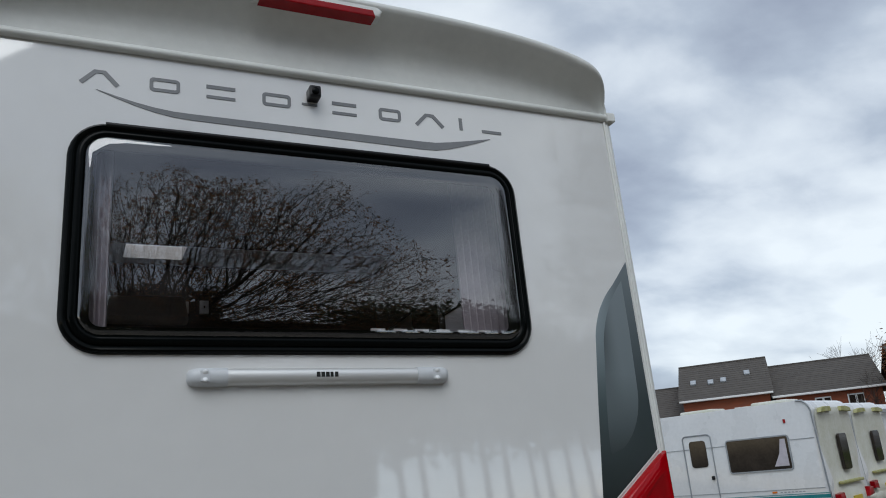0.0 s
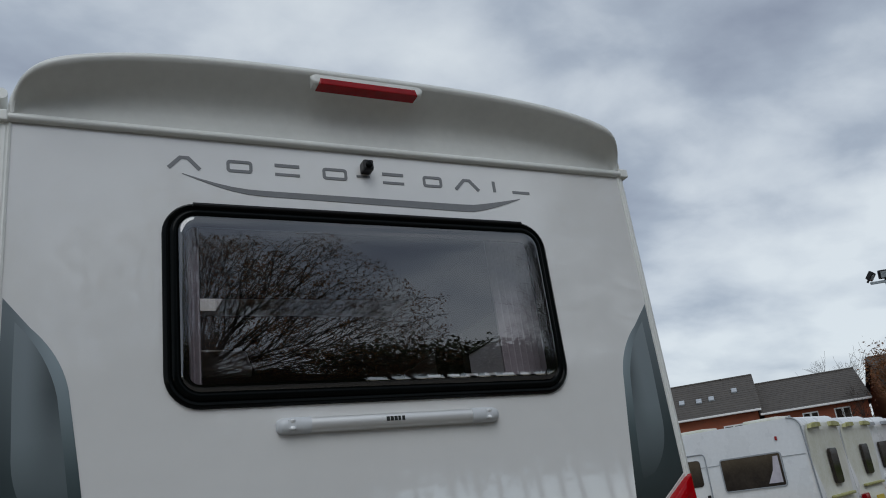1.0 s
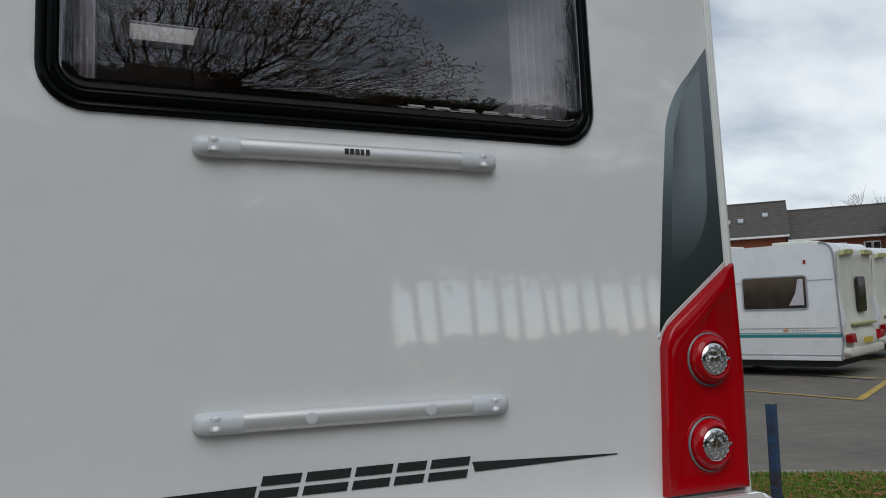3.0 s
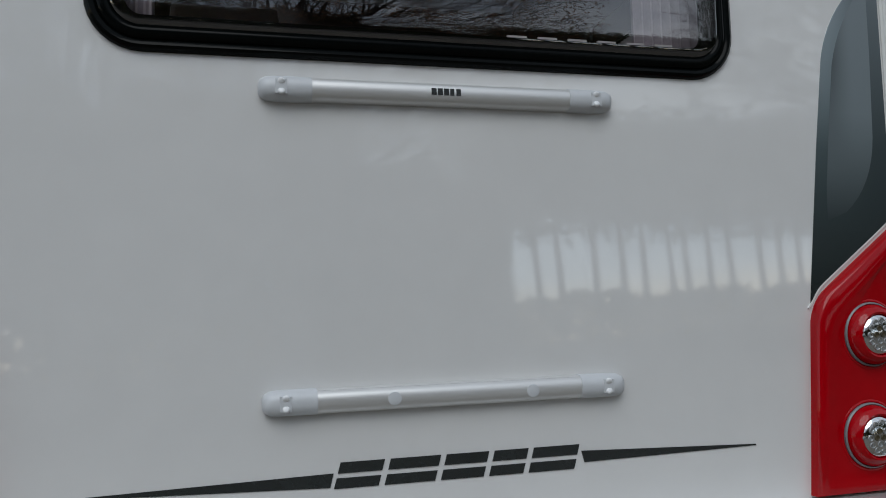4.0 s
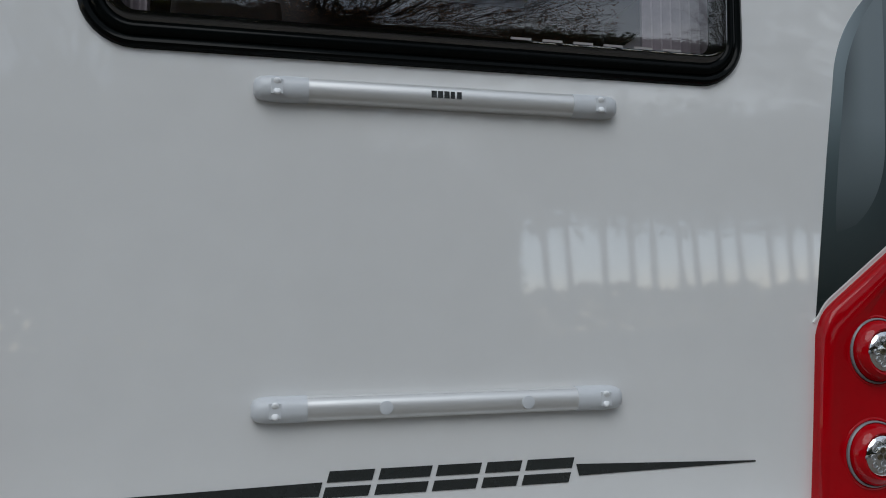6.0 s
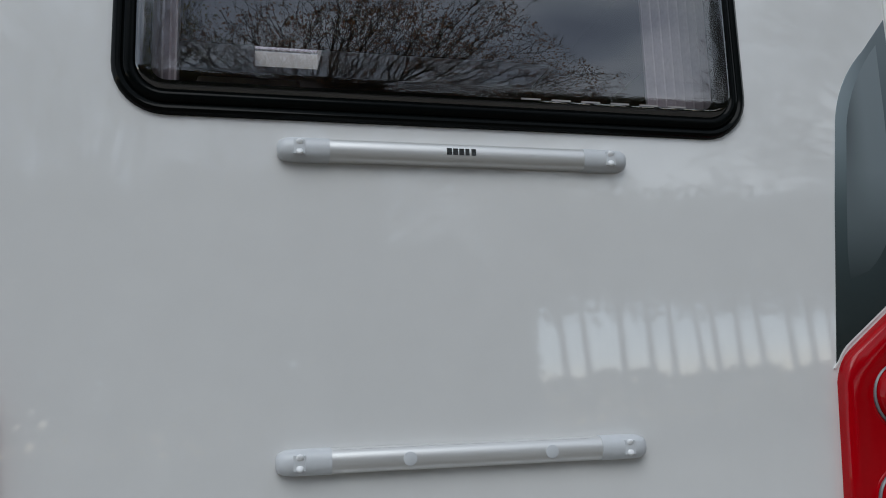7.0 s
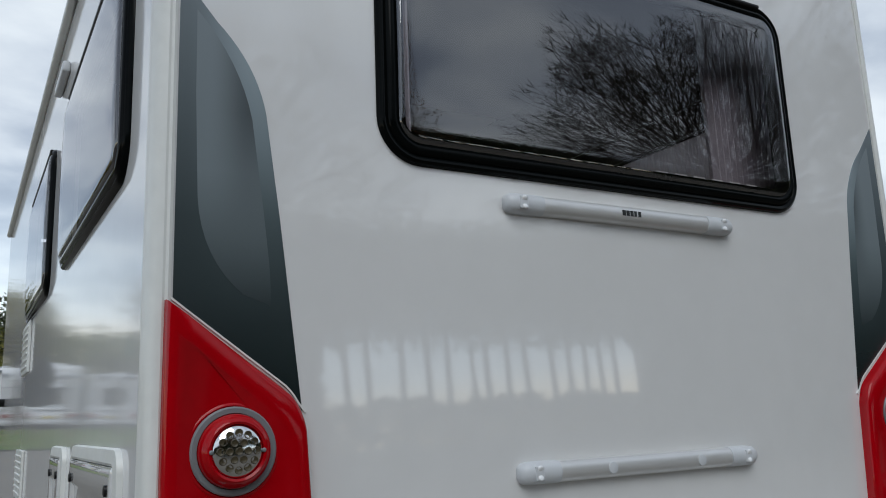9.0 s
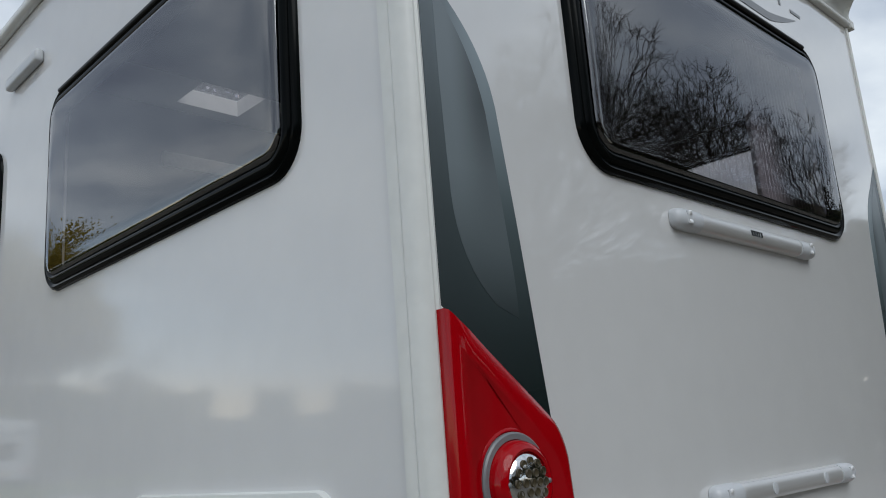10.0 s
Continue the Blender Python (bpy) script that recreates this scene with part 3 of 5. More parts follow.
# side walls, roof, front and floor
SW1 = (-0.985, 2.181, 0.675, 0.322, 0.10)     # side windows; first value is minus the distance forward
SW2 = (-2.75, 2.181, 0.60, 0.322, 0.10)
left_m = pose(CX - SIDE, 0, 0, 0, 0, -90)
for k, (a, b, win) in enumerate(((-1.86, -0.068, SW1), (-LEN, -1.86, SW2))):
    sw = part("side_wall", wall_with_hole(a, b, 0.45, 2.93, inset(*win, 0.03), 0.0, 0.035), "side_gelcoat", home, "glossy white side panel")
    for v in sw.data.vertices:
        # the rear top corner is cut back under the spoiler's end
        if v.co.z > 2.9 and v.co.x > -0.10:
            v.co.z = 2.79
    sw.matrix_basis = left_m
    window(win, home, left_m)
right_m = pose(CX + SIDE, 0, 0, 0, 0, 90)
SW3 = (-SW1[0], *SW1[1:])
sw = part("side_wall", wall_with_hole(0.068, 1.86, 0.45, 2.93, inset(*SW3, 0.03), 0.0, 0.035), "side_gelcoat", home, "glossy white side panel")
for v in sw.data.vertices:
    if v.co.z > 2.9 and v.co.x < 0.10:
        v.co.z = 2.79
sw.matrix_basis = right_m
window(SW3, home, right_m, "clear_pane", "clear acrylic pane")
part("side_wall", boxm(CX + SIDE - 0.035, CX + SIDE, 1.86, LEN, 0.45, 2.93), "side_gelcoat", home)
for x0, x1, y0, y1 in ((-SIDE - 0.004, SIDE + 0.004, 0.36, 2.06), (-SIDE - 0.004, -0.40, 2.06, 2.34), (-0.09, SIDE + 0.004, 2.06, 2.34), (-SIDE - 0.004, SIDE + 0.004, 2.34, LEN)):
    part("roof", boxm(CX + x0, CX + x1, y0, y1, 2.932, 3.01), "moulding", home)
for sx in (-1, 1):
    # dark panel added to block daylight leaking between window tops and roof
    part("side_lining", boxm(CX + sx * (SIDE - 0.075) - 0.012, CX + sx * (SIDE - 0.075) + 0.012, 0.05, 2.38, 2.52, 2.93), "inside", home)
# another added panel shuts the light out behind the rear sheet's top
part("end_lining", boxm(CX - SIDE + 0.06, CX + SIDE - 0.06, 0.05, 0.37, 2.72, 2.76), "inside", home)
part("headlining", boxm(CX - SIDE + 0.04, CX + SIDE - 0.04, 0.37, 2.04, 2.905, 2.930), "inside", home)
# glazed roof opening added only to let daylight onto the trim inside
opening_pane = part("roof_light", boxm(CX - 0.42, CX - 0.07, 2.04, 2.36, 3.012, 3.06, 0.02), "pane", home)
opening_pane.visible_shadow = False
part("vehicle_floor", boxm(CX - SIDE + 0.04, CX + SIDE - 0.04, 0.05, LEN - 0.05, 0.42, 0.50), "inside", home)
nose = loft([[(CX + sx * w, y, z) for sx, z in ((-1, zl), (-1, (zl + zt) / 2), (-1, zt), (0, zt + 0.03), (1, zt), (1, (zl + zt) / 2), (1, zl))] for y, w, zl, zt in ((LEN, SIDE, 0.45, 2.9), (LEN + 0.25, 1.08, 0.42, 2.5), (LEN + 0.6, 1.02, 0.40, 1.9), (LEN + 0.9, 1.0, 0.38, 1.25), (LEN + 1.5, 0.92, 0.36, 0.95))], closed=True, cap=True)
smooth(part("cab", nose, "gelcoat", home), 30)
for y, up_z in ((1.9, 0.0), (5.9, 0.0)):
    for s in (-1, 1):
        zc = 0.335 + y * 0.055 - (CX + s * 0.95) * 0.03
        wheel = smooth(part("wheel", lathe([(0.0, -0.1), (0.2, -0.1), (0.31, -0.1), (0.335, -0.07), (0.335, 0.07), (0.31, 0.1), (0.2, 0.1), (0.17, 0.06), (0.0, 0.06)], 28, pose(CX + s * 0.95, y, zc, 0, 90, 0)), "tyre", home), 30)
smooth(part("roof_rail", tube(bmesh.new(), [(CX - SIDE - 0.012, 0.15, 2.945), (CX - SIDE - 0.012, LEN, 2.945)], [0.02, 0.02], 10), "moulding", home), 50)
# awning lamp
smooth(part("awning_lamp", boxm(CX - SIDE - 0.03, CX - SIDE, 1.77, 2.08, 2.68, 2.725, 0.012, 3), "cap", home, "small grey awning lamp"), 40)
# service lockers with raised lids
for y0, y1, z0, z1 in ((0.25, 1.04, 0.86, 1.272), (1.25, 1.62, 0.86, 1.262)):
    lm = pose(CX - SIDE, 0, 0, 0, 0, -90)
    fr = (-(y0 + y1) / 2, (z0 + z1) / 2, (y1 - y0) / 2, (z1 - z0) / 2, 0.05)
    lk = smooth(part("locker_frame", loft([[(x, y, z) for x, z in inset(*fr, d)] for d, y in ((0, 0.0), (0.003, -0.012), (0.03, -0.016), (0.036, -0.012), (0.036, -0.004))]), "moulding", home, "white service locker"), 40)
    lk.matrix_basis = lm
    lid = loft([[(x, y, z) for x, z in inset(*fr, d)] for d, y in ((0.038, -0.002), (0.038, -0.015), (0.044, -0.018), (0.095, -0.018), (0.105, -0.011), (0.14, -0.011))])
    lid.verts.ensure_lookup_table()
    n = 36
    lid.faces.new(lid.verts[len(lid.verts) - n:])
    ld = smooth(part("locker_lid", lid, "gelcoat", lk, "white locker lid with a recessed panel"), 40)
    for yy in (y0 + 0.085, y1 - 0.085):
        smooth(part("lock", lathe([(0.012, 0), (0.012, 0.005), (0.009, 0.006), (0, 0.006)], 14, pose(-yy, -0.018, z1 - 0.085, 90, 0, 0)), "black", lk), 50)
# refrigerator vents
for z0, z1 in ((0.98, 1.22), (1.60, 1.86)):
    v = part("vent", boxm(CX - SIDE - 0.012, CX - SIDE, 3.05, 3.50, z0, z1, 0.008), "moulding", home, "white slatted refrigerator vent")
    for k in range(7):
        zz = z0 + 0.03 + k * (z1 - z0 - 0.06) / 6
        part("slat", boxm(CX - SIDE - 0.018, CX - SIDE - 0.010, 3.09, 3.46, zz - 0.006, zz + 0.006, 0.003, 1), "moulding", v)
# door mirror on an arm
mir = smooth(part("door_mirror", prism(round_rect(-1.350, 1.665, 0.10, 0.18, 0.07, 6), 5.32, 5.42, 0.03, 3), "black", home, "black door mirror"), 40)
part("mirror_glass", prism(round_rect(-1.350, 1.695, 0.080, 0.12, 0.05, 6), 5.315, 5.322), "rubber", mir)
smooth(part("mirror_arm", tube(bmesh.new(), [(-1.12, 5.45, 1.52), (-1.34, 5.38, 1.53)], [0.03, 0.03], 8), "black", mir), 60)
part("indicator", boxm(-1.467, -1.451, 5.34, 5.40, 1.66, 1.76, 0.004), "led", mir)

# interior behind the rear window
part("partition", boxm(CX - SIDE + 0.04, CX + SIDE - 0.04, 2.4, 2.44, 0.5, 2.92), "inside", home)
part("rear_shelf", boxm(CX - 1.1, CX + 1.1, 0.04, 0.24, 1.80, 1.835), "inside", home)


def curtain(x0, x1, y, z0, z1, waves, mm="curtain"):
    lp = []
    n = waves * 6
    for z in (z0, z1):
        front = [(x0 + (x1 - x0) * k / n, y + 0.014 * math.sin(2 * math.pi * waves * k / n), z) for k in range(n + 1)]
        lp.append(front + [(x, yy + 0.006, zz) for x, yy, zz in reversed(front)])
    return smooth(part("curtain", loft(lp, cap=True), mm, home, "grey gathered curtain behind the window"), 60)


curtain(CX - 0.76, CX - 0.575, 0.075, 1.86, 2.60, 7)
curtain(CX + 0.545, CX + 0.93, 0.17, 1.86, 2.60, 15)
# a pleated screen drawn up over the side window; added dark boxes close off the rest
pleats = []
for k in range(97):
    y = 0.30 + 1.155 * k / 96
    x = CX + SIDE - 0.062 - 0.007 * (k % 2)
    pleats.append([(x, y, 1.86), (x, y, 2.39)])
part("pleated_blind", loft(pleats, closed=False), "blind", home, "pale pleated insect screen over a side window")
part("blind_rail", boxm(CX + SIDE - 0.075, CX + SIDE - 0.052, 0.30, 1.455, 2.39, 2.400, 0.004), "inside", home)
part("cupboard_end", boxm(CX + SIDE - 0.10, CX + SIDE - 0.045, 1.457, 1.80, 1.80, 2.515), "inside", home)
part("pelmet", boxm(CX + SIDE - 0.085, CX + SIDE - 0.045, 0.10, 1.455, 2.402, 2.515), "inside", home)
# pale cupboard trim far inside
part("cupboard_trim", boxm(-0.43, -0.03, 2.372, 2.395, 2.632, 2.700, 0.004), "card", home, "pale strip of trim on a cupboard inside")
sp = part("switch_plate", boxm(0.030, 0.078, 2.372, 2.395, 2.630, 2.708, 0.004), "screw", home)
part("switch", boxm(0.050, 0.058, 2.368, 2.373, 2.664, 2.676), "black", sp)
part("headrest", boxm(-0.15, 0.15, -0.02, 0.02, -0.075, 0.075, 0.015), "card", home, "pale headrest inside").matrix_basis = pose(CX - 0.43, 0.72, 2.18, -45, 0, 0)
# row of six short pale dashes low behind the rear pane
for k in range(6):
    x = CX + 0.16 + k * 0.072
    part("blind_clip", boxm(x, x + 0.045, 0.030, 0.036, 1.940, 1.947), "screw", home)

# ---- outdoor materials ----
M.update({
    "asphalt": mat("worn_asphalt", (0.165, 0.145, 0.115), 0.75, color2=(0.092, 0.082, 0.066), scale=0.45, bump=0.5, bump_scale=90),
    "yellow": mat("yellow_road_paint", (0.52, 0.35, 0.05), 0.7, color2=(0.30, 0.22, 0.07), scale=4),
    "worn_white": mat("worn_white_paint", (0.30, 0.30, 0.29), 0.7, color2=(0.14, 0.14, 0.14), scale=3),
    "kerb": mat("concrete_kerb", (0.26, 0.25, 0.23), 0.8, var=0.25, scale=3, bump=0.3, vary=0.1),
    "soil": mat("verge_soil", (0.06, 0.12, 0.015), 0.9, color2=(0.07, 0.085, 0.02), scale=1.4, bump=0.6, bump_scale=40),
    "blade": mat("grass_blade", (0.12, 0.25, 0.018), 0.6, color2=(0.17, 0.22, 0.03), scale=0.8),
    "litter": mat("fallen_leaf", (0.30, 0.12, 0.03), 0.7, color2=(0.14, 0.06, 0.02), scale=2),
    "van_white": mat("caravan_white", (0.66, 0.67, 0.68), 0.28, var=0.07, scale=1.6, coat=0.3),
    "van_cream": mat("weathered_cream_moulding", (0.66, 0.66, 0.61), 0.45, color2=(0.54, 0.54, 0.44), scale=2.2),
    "van_trim": mat("grey_trim", (0.30, 0.32, 0.34), 0.4, var=0.15),
    "teal": mat("teal_stripe", (0.01, 0.20, 0.22), 0.35, var=0.1),
    "moss": mat("green_algae", (0.30, 0.29, 0.08), 0.9, color2=(0.42, 0.42, 0.24), scale=9),
    "amber": mat("amber_lens", (0.6, 0.16, 0.01), 0.2),
    "plate": mat("yellow_plate", (0.60, 0.45, 0.03), 0.4),
    "underside": mat("dark_chassis", (0.015, 0.015, 0.015), 0.8),
    "brick": mat("red_brick_wall", (0.27, 0.075, 0.032), 0.85, color2=(0.20, 0.062, 0.032), scale=1.4, bump=0.2, stretch=(1, 1, 4)),
    "orange_brick": mat("orange_brick_wall", (0.34, 0.135, 0.050), 0.85, color2=(0.26, 0.10, 0.04), scale=1.2, bump=0.2, stretch=(1, 1, 4)),
    "slate": mat("dark_roof_tile", (0.090, 0.080, 0.070), 0.8, color2=(0.060, 0.052, 0.046), scale=1.6, stretch=(1, 1, 5), bump=0.4, bump_scale=12),
    "white_pvc": mat("white_pvc", (0.75, 0.75, 0.74), 0.4, var=0.08),
    "galv": mat("galvanised_steel", (0.27, 0.30, 0.32), 0.5, metal=0.4, var=0.15, scale=4),
    "bark": mat("bark", (0.050, 0.038, 0.028), 0.9, color2=(0.028, 0.022, 0.018), scale=6, bump=0.5, bump_scale=30),
    "leaf_brown": mat("brown_leaf", (0.36, 0.16, 0.062), 0.6, color2=(0.17, 0.092, 0.038), scale=0.9),
    "leaf_olive": mat("olive_leaf", (0.27, 0.235, 0.05), 0.6, color2=(0.13, 0.14, 0.036), scale=0.5),
    "leaf_gold": mat("golden_leaf", (0.50, 0.37, 0.045), 0.6, color2=(0.34, 0.27, 0.04), scale=0.6),
    "leaf_dark": mat("dark_green_leaf", (0.046, 0.066, 0.022), 0.6, color2=(0.080, 0.070, 0.026), scale=0.35),
    "leaf_wood": mat("woodland_leaf", (0.15, 0.205, 0.050), 0.6, color2=(0.29, 0.245, 0.060), scale=0.12),
    "leaf_rust": mat("rust_leaf", (0.24, 0.085, 0.022), 0.6, color2=(0.11, 0.06, 0.02), scale=0.7),
    "wood_post": mat("weathered_post", (0.20, 0.18, 0.13), 0.9, color2=(0.11, 0.10, 0.08), scale=5, stretch=(3, 3, 0.6), bump=0.4),
    "blue_paint": mat("flaking_blue_paint", (0.030, 0.095, 0.23), 0.6, color2=(0.045, 0.032, 0.022), scale=4.5, bump=0.3, stretch=(0.4, 0.4, 1.0)),
    "green_sign": mat("green_sign", (0.02, 0.16, 0.11), 0.5),
})


def see_through(m, share):
    """Let daylight come through thin leaves and cloth."""
    t = m.node_tree
    b = t.nodes["Principled BSDF"]
    tl = t.nodes.new("ShaderNodeBsdfTranslucent")
    mx = t.nodes.new("ShaderNodeMixShader")
    mx.inputs[0].default_value = share
    t.links.new(b.inputs["Base Color"].links[0].from_socket, tl.inputs["Color"])
    t.links.new(b.outputs[0], mx.inputs[1])
    t.links.new(tl.outputs[0], mx.inputs[2])
    t.links.new(mx.outputs[0], t.nodes["Material Output"].inputs["Surface"])
    return mx


def sheer(m, share):
    """Open weave: part of the light passes straight through."""
    t = m.node_tree
    last = t.nodes["Material Output"].inputs["Surface"].links[0].from_socket
    tr = t.nodes.new("ShaderNodeBsdfTransparent")
    mx = t.nodes.new("ShaderNodeMixShader")
    mx.inputs[0].default_value = share
    t.links.new(last, mx.inputs[1])
    t.links.new(tr.outputs[0], mx.inputs[2])
    t.links.new(mx.outputs[0], t.nodes["Material Output"].inputs["Surface"])


see_through(M["blind"], 0.9)
sheer(M["blind"], 0.3)

# ---- ground ----
for key in ("leaf_brown", "leaf_olive", "leaf_gold", "leaf_rust", "leaf_wood"):
    see_through(M[key], 0.5)


def gz(x, y):
    """Height of the ground: the car park falls away ahead of the vehicle, and lower again past the fence."""
    z = -0.42 * ease((0.75 * x + 0.65 * y - 3.5) / 9)
    z -= 0.42 * ease((y - 31.5) / 3.5) * ease((4 - x) / 6)
    z += 0.85 * ease((x - 52) / 5) * ease((38 - y) / 8)
    return z


def axis(lo, hi):
    a = [lo, lo * 0.5, lo * 0.25, lo * 0.14]
    v = -60.0
    while v <= 80:
        a.append(v)
        v += 1.0 if -12 <= v < 34 else 3.0
    return a + [100, 140, 200, hi * 0.5, hi]


xs, ys = axis(-900, 900), axis(-900, 900)
g = bmesh.new()
vs = [[g.verts.new((x, y, gz(x, y))) for x in xs] for y in ys]
for j in range(len(ys) - 1):
    for i in range(len(xs) - 1):
        g.faces.new((vs[j][i], vs[j][i + 1], vs[j + 1][i + 1], vs[j + 1][i]))
ground = tagged(smooth(part("ground", g, "asphalt"), 180), "worn grey asphalt of a sloping car park", "ground", kind="structure")


def patch(name, quad, material, label, nx=10, ny=6, lift=0.006, kind="structure", category="ground"):
    """A thin sheet laid on the ground between four plan corners, following its fall."""
    bm = bmesh.new()
    rows = []
    for j in range(ny + 1):
        v = j / ny
        row = []
        for i in range(nx + 1):
            u = i / nx
            x = (quad[0][0] * (1 - u) + quad[1][0] * u) * (1 - v) + (quad[3][0] * (1 - u) + quad[2][0] * u) * v
            y = (quad[0][1] * (1 - u) + quad[1][1] * u) * (1 - v) + (quad[3][1] * (1 - u) + quad[2][1] * u) * v
            row.append(bm.verts.new((x, y, gz(x, y) + lift)))
        rows.append(row)
    for a, b in zip(rows, rows[1:]):
        for i in range(nx):
            bm.faces.new((a[i], a[i + 1], b[i + 1], b[i]))
    return tagged(part(name, bm, material), label, category, kind=kind)


def line(name, p, q, w, material, label, lift=0.008):
    d = (Vector(q) - Vector(p)).normalized()
    n = Vector((-d.y, d.x)) * w / 2
    return patch(name, [(p[0] - n.x, p[1] - n.y), (q[0] - n.x, q[1] - n.y), (q[0] + n.x, q[1] + n.y), (p[0] + n.x, p[1] + n.y)], material, label, nx=24, ny=1, lift=lift, category="road marking")


ROW = Vector((0.866, 0.50))
BAY = Vector((-0.12, 0.993))
c0 = Vector((10.67, 7.64))
line("bay_line", c0, c0 + ROW * 24, 0.13, "yellow", "worn yellow line along the parking bays")
for k, s in enumerate((0.0, 3.2, 7.2, 11.6, 16.2, 20.5)):
    p = c0 + ROW * s
    line("bay_line", p, p + BAY * 6.5, 0.09, "yellow", "worn yellow parking bay line", 0.012)
line("old_line", (13.2, 9.3), (13.0, 16.0), 0.16, "worn_white", "faded white line on the asphalt", 0.016)

# verges: soil sheets, blades and fallen leaves
def verge(quad, blades, height, seed, litter=0.12):
    rnd = random.Random(seed)
    patch("verge", quad, "soil", "grass verge beside the asphalt", 14, 6, 0.03)
    bm = bmesh.new()
    lf = bmesh.new()
    for _ in range(blades):
        u, v = rnd.random(), rnd.random()
        x = (quad[0][0] * (1 - u) + quad[1][0] * u) * (1 - v) + (quad[3][0] * (1 - u) + quad[2][0] * u) * v
        y = (quad[0][1] * (1 - u) + quad[1][1] * u) * (1 - v) + (quad[3][1] * (1 - u) + quad[2][1] * u) * v
        z = gz(x, y) + 0.028
        a = rnd.uniform(0, 6.28)
        if rnd.random() < litter:
            s = height * rnd.uniform(0.3, 0.6)
            q = [lf.verts.new((x + s * math.cos(a + k * 1.57), y + s * math.sin(a + k * 1.57), z + height * rnd.uniform(0.5, 0.8))) for k in range(4)]
            lf.faces.new(q)
        h = height * rnd.uniform(0.5, 1.2)
        w = height * 0.16
        dx, dy = math.cos(a), math.sin(a)
        lean = rnd.uniform(-0.4, 0.4) * h
        bm.faces.new([bm.verts.new((x - dx * w, y - dy * w, z)), bm.verts.new((x + dx * w, y + dy * w, z)), bm.verts.new((x + dy * lean, y - dx * lean, z + h))])
    tagged(part("grass", bm, "blade"), "short green grass on the verge", "grass", kind="stuff")
    tagged(part("fallen_leaves", lf, "litter"), "brown fallen leaves scattered over the grass", "leaves", kind="stuff")


verge([(1.6, 2.65), (3.35, 1.55), (5.35, 2.38), (2.9, 3.85)], 30000, 0.055, 3, 0.06)
verge([(-40, 24.6), (6, 23.2), (6, 31.5), (-40, 32)], 40000, 0.16, 4, 0.06)
verge([(50, 0), (50, 34), (57, 38), (57, 0)], 9000, 0.25, 5)
for k in range(3):
    a = Vector((2.95, 3.90)).lerp(Vector((5.40, 2.44)), k / 3)
    b = Vector((2.95, 3.90)).lerp(Vector((5.40, 2.44)), (k + 0.985) / 3)
    d = (b - a)
    kb = boxm(0, d.length, -0.05, 0.05, -0.08, 0.05, 0.012, 2)
    ob = tagged(part("kerb", kb, "kerb"), "grey concrete kerb stone along the verge", "kerb", "kerb stones", "structure")
    ob.matrix_basis = pose(a.x, a.y, gz(a.x, a.y), 0, 0, math.degrees(math.atan2(d.y, d.x)))

# painted bollard
bo = thing("bollard", "square timber bollard with flaking blue paint on the grass verge", "bollard", pose(3.12, 1.90, gz(3.12, 1.90), 0, 1.0, 20))
part("post", boxm(-0.025, 0.025, -0.025, 0.025, -0.05, 0.745, 0.005), "blue_paint", bo)
part("post_cap", boxm(-0.026, 0.026, -0.026, 0.026, 0.744, 0.751, 0.002), "wood_post", bo)


# ---- caravans ----
def outline_side(L, H, front=0.5, rear=0.22):
    """Side outline of a caravan body: u from the rear, z up."""
    return [(0.06, 0.0), (L - 0.5, 0.0), (L - 0.1, 0.35), (L, 0.75), (L - 0.12, 1.25), (L - front, H - 0.16), (L - front - 0.35, H), (rear + 0.12, H)] + bez((rear + 0.12, H), (0.12, H), (0.08, H - 0.22), 6)[1:] + [(0.02, 0.55), (0.0, 0.35)]


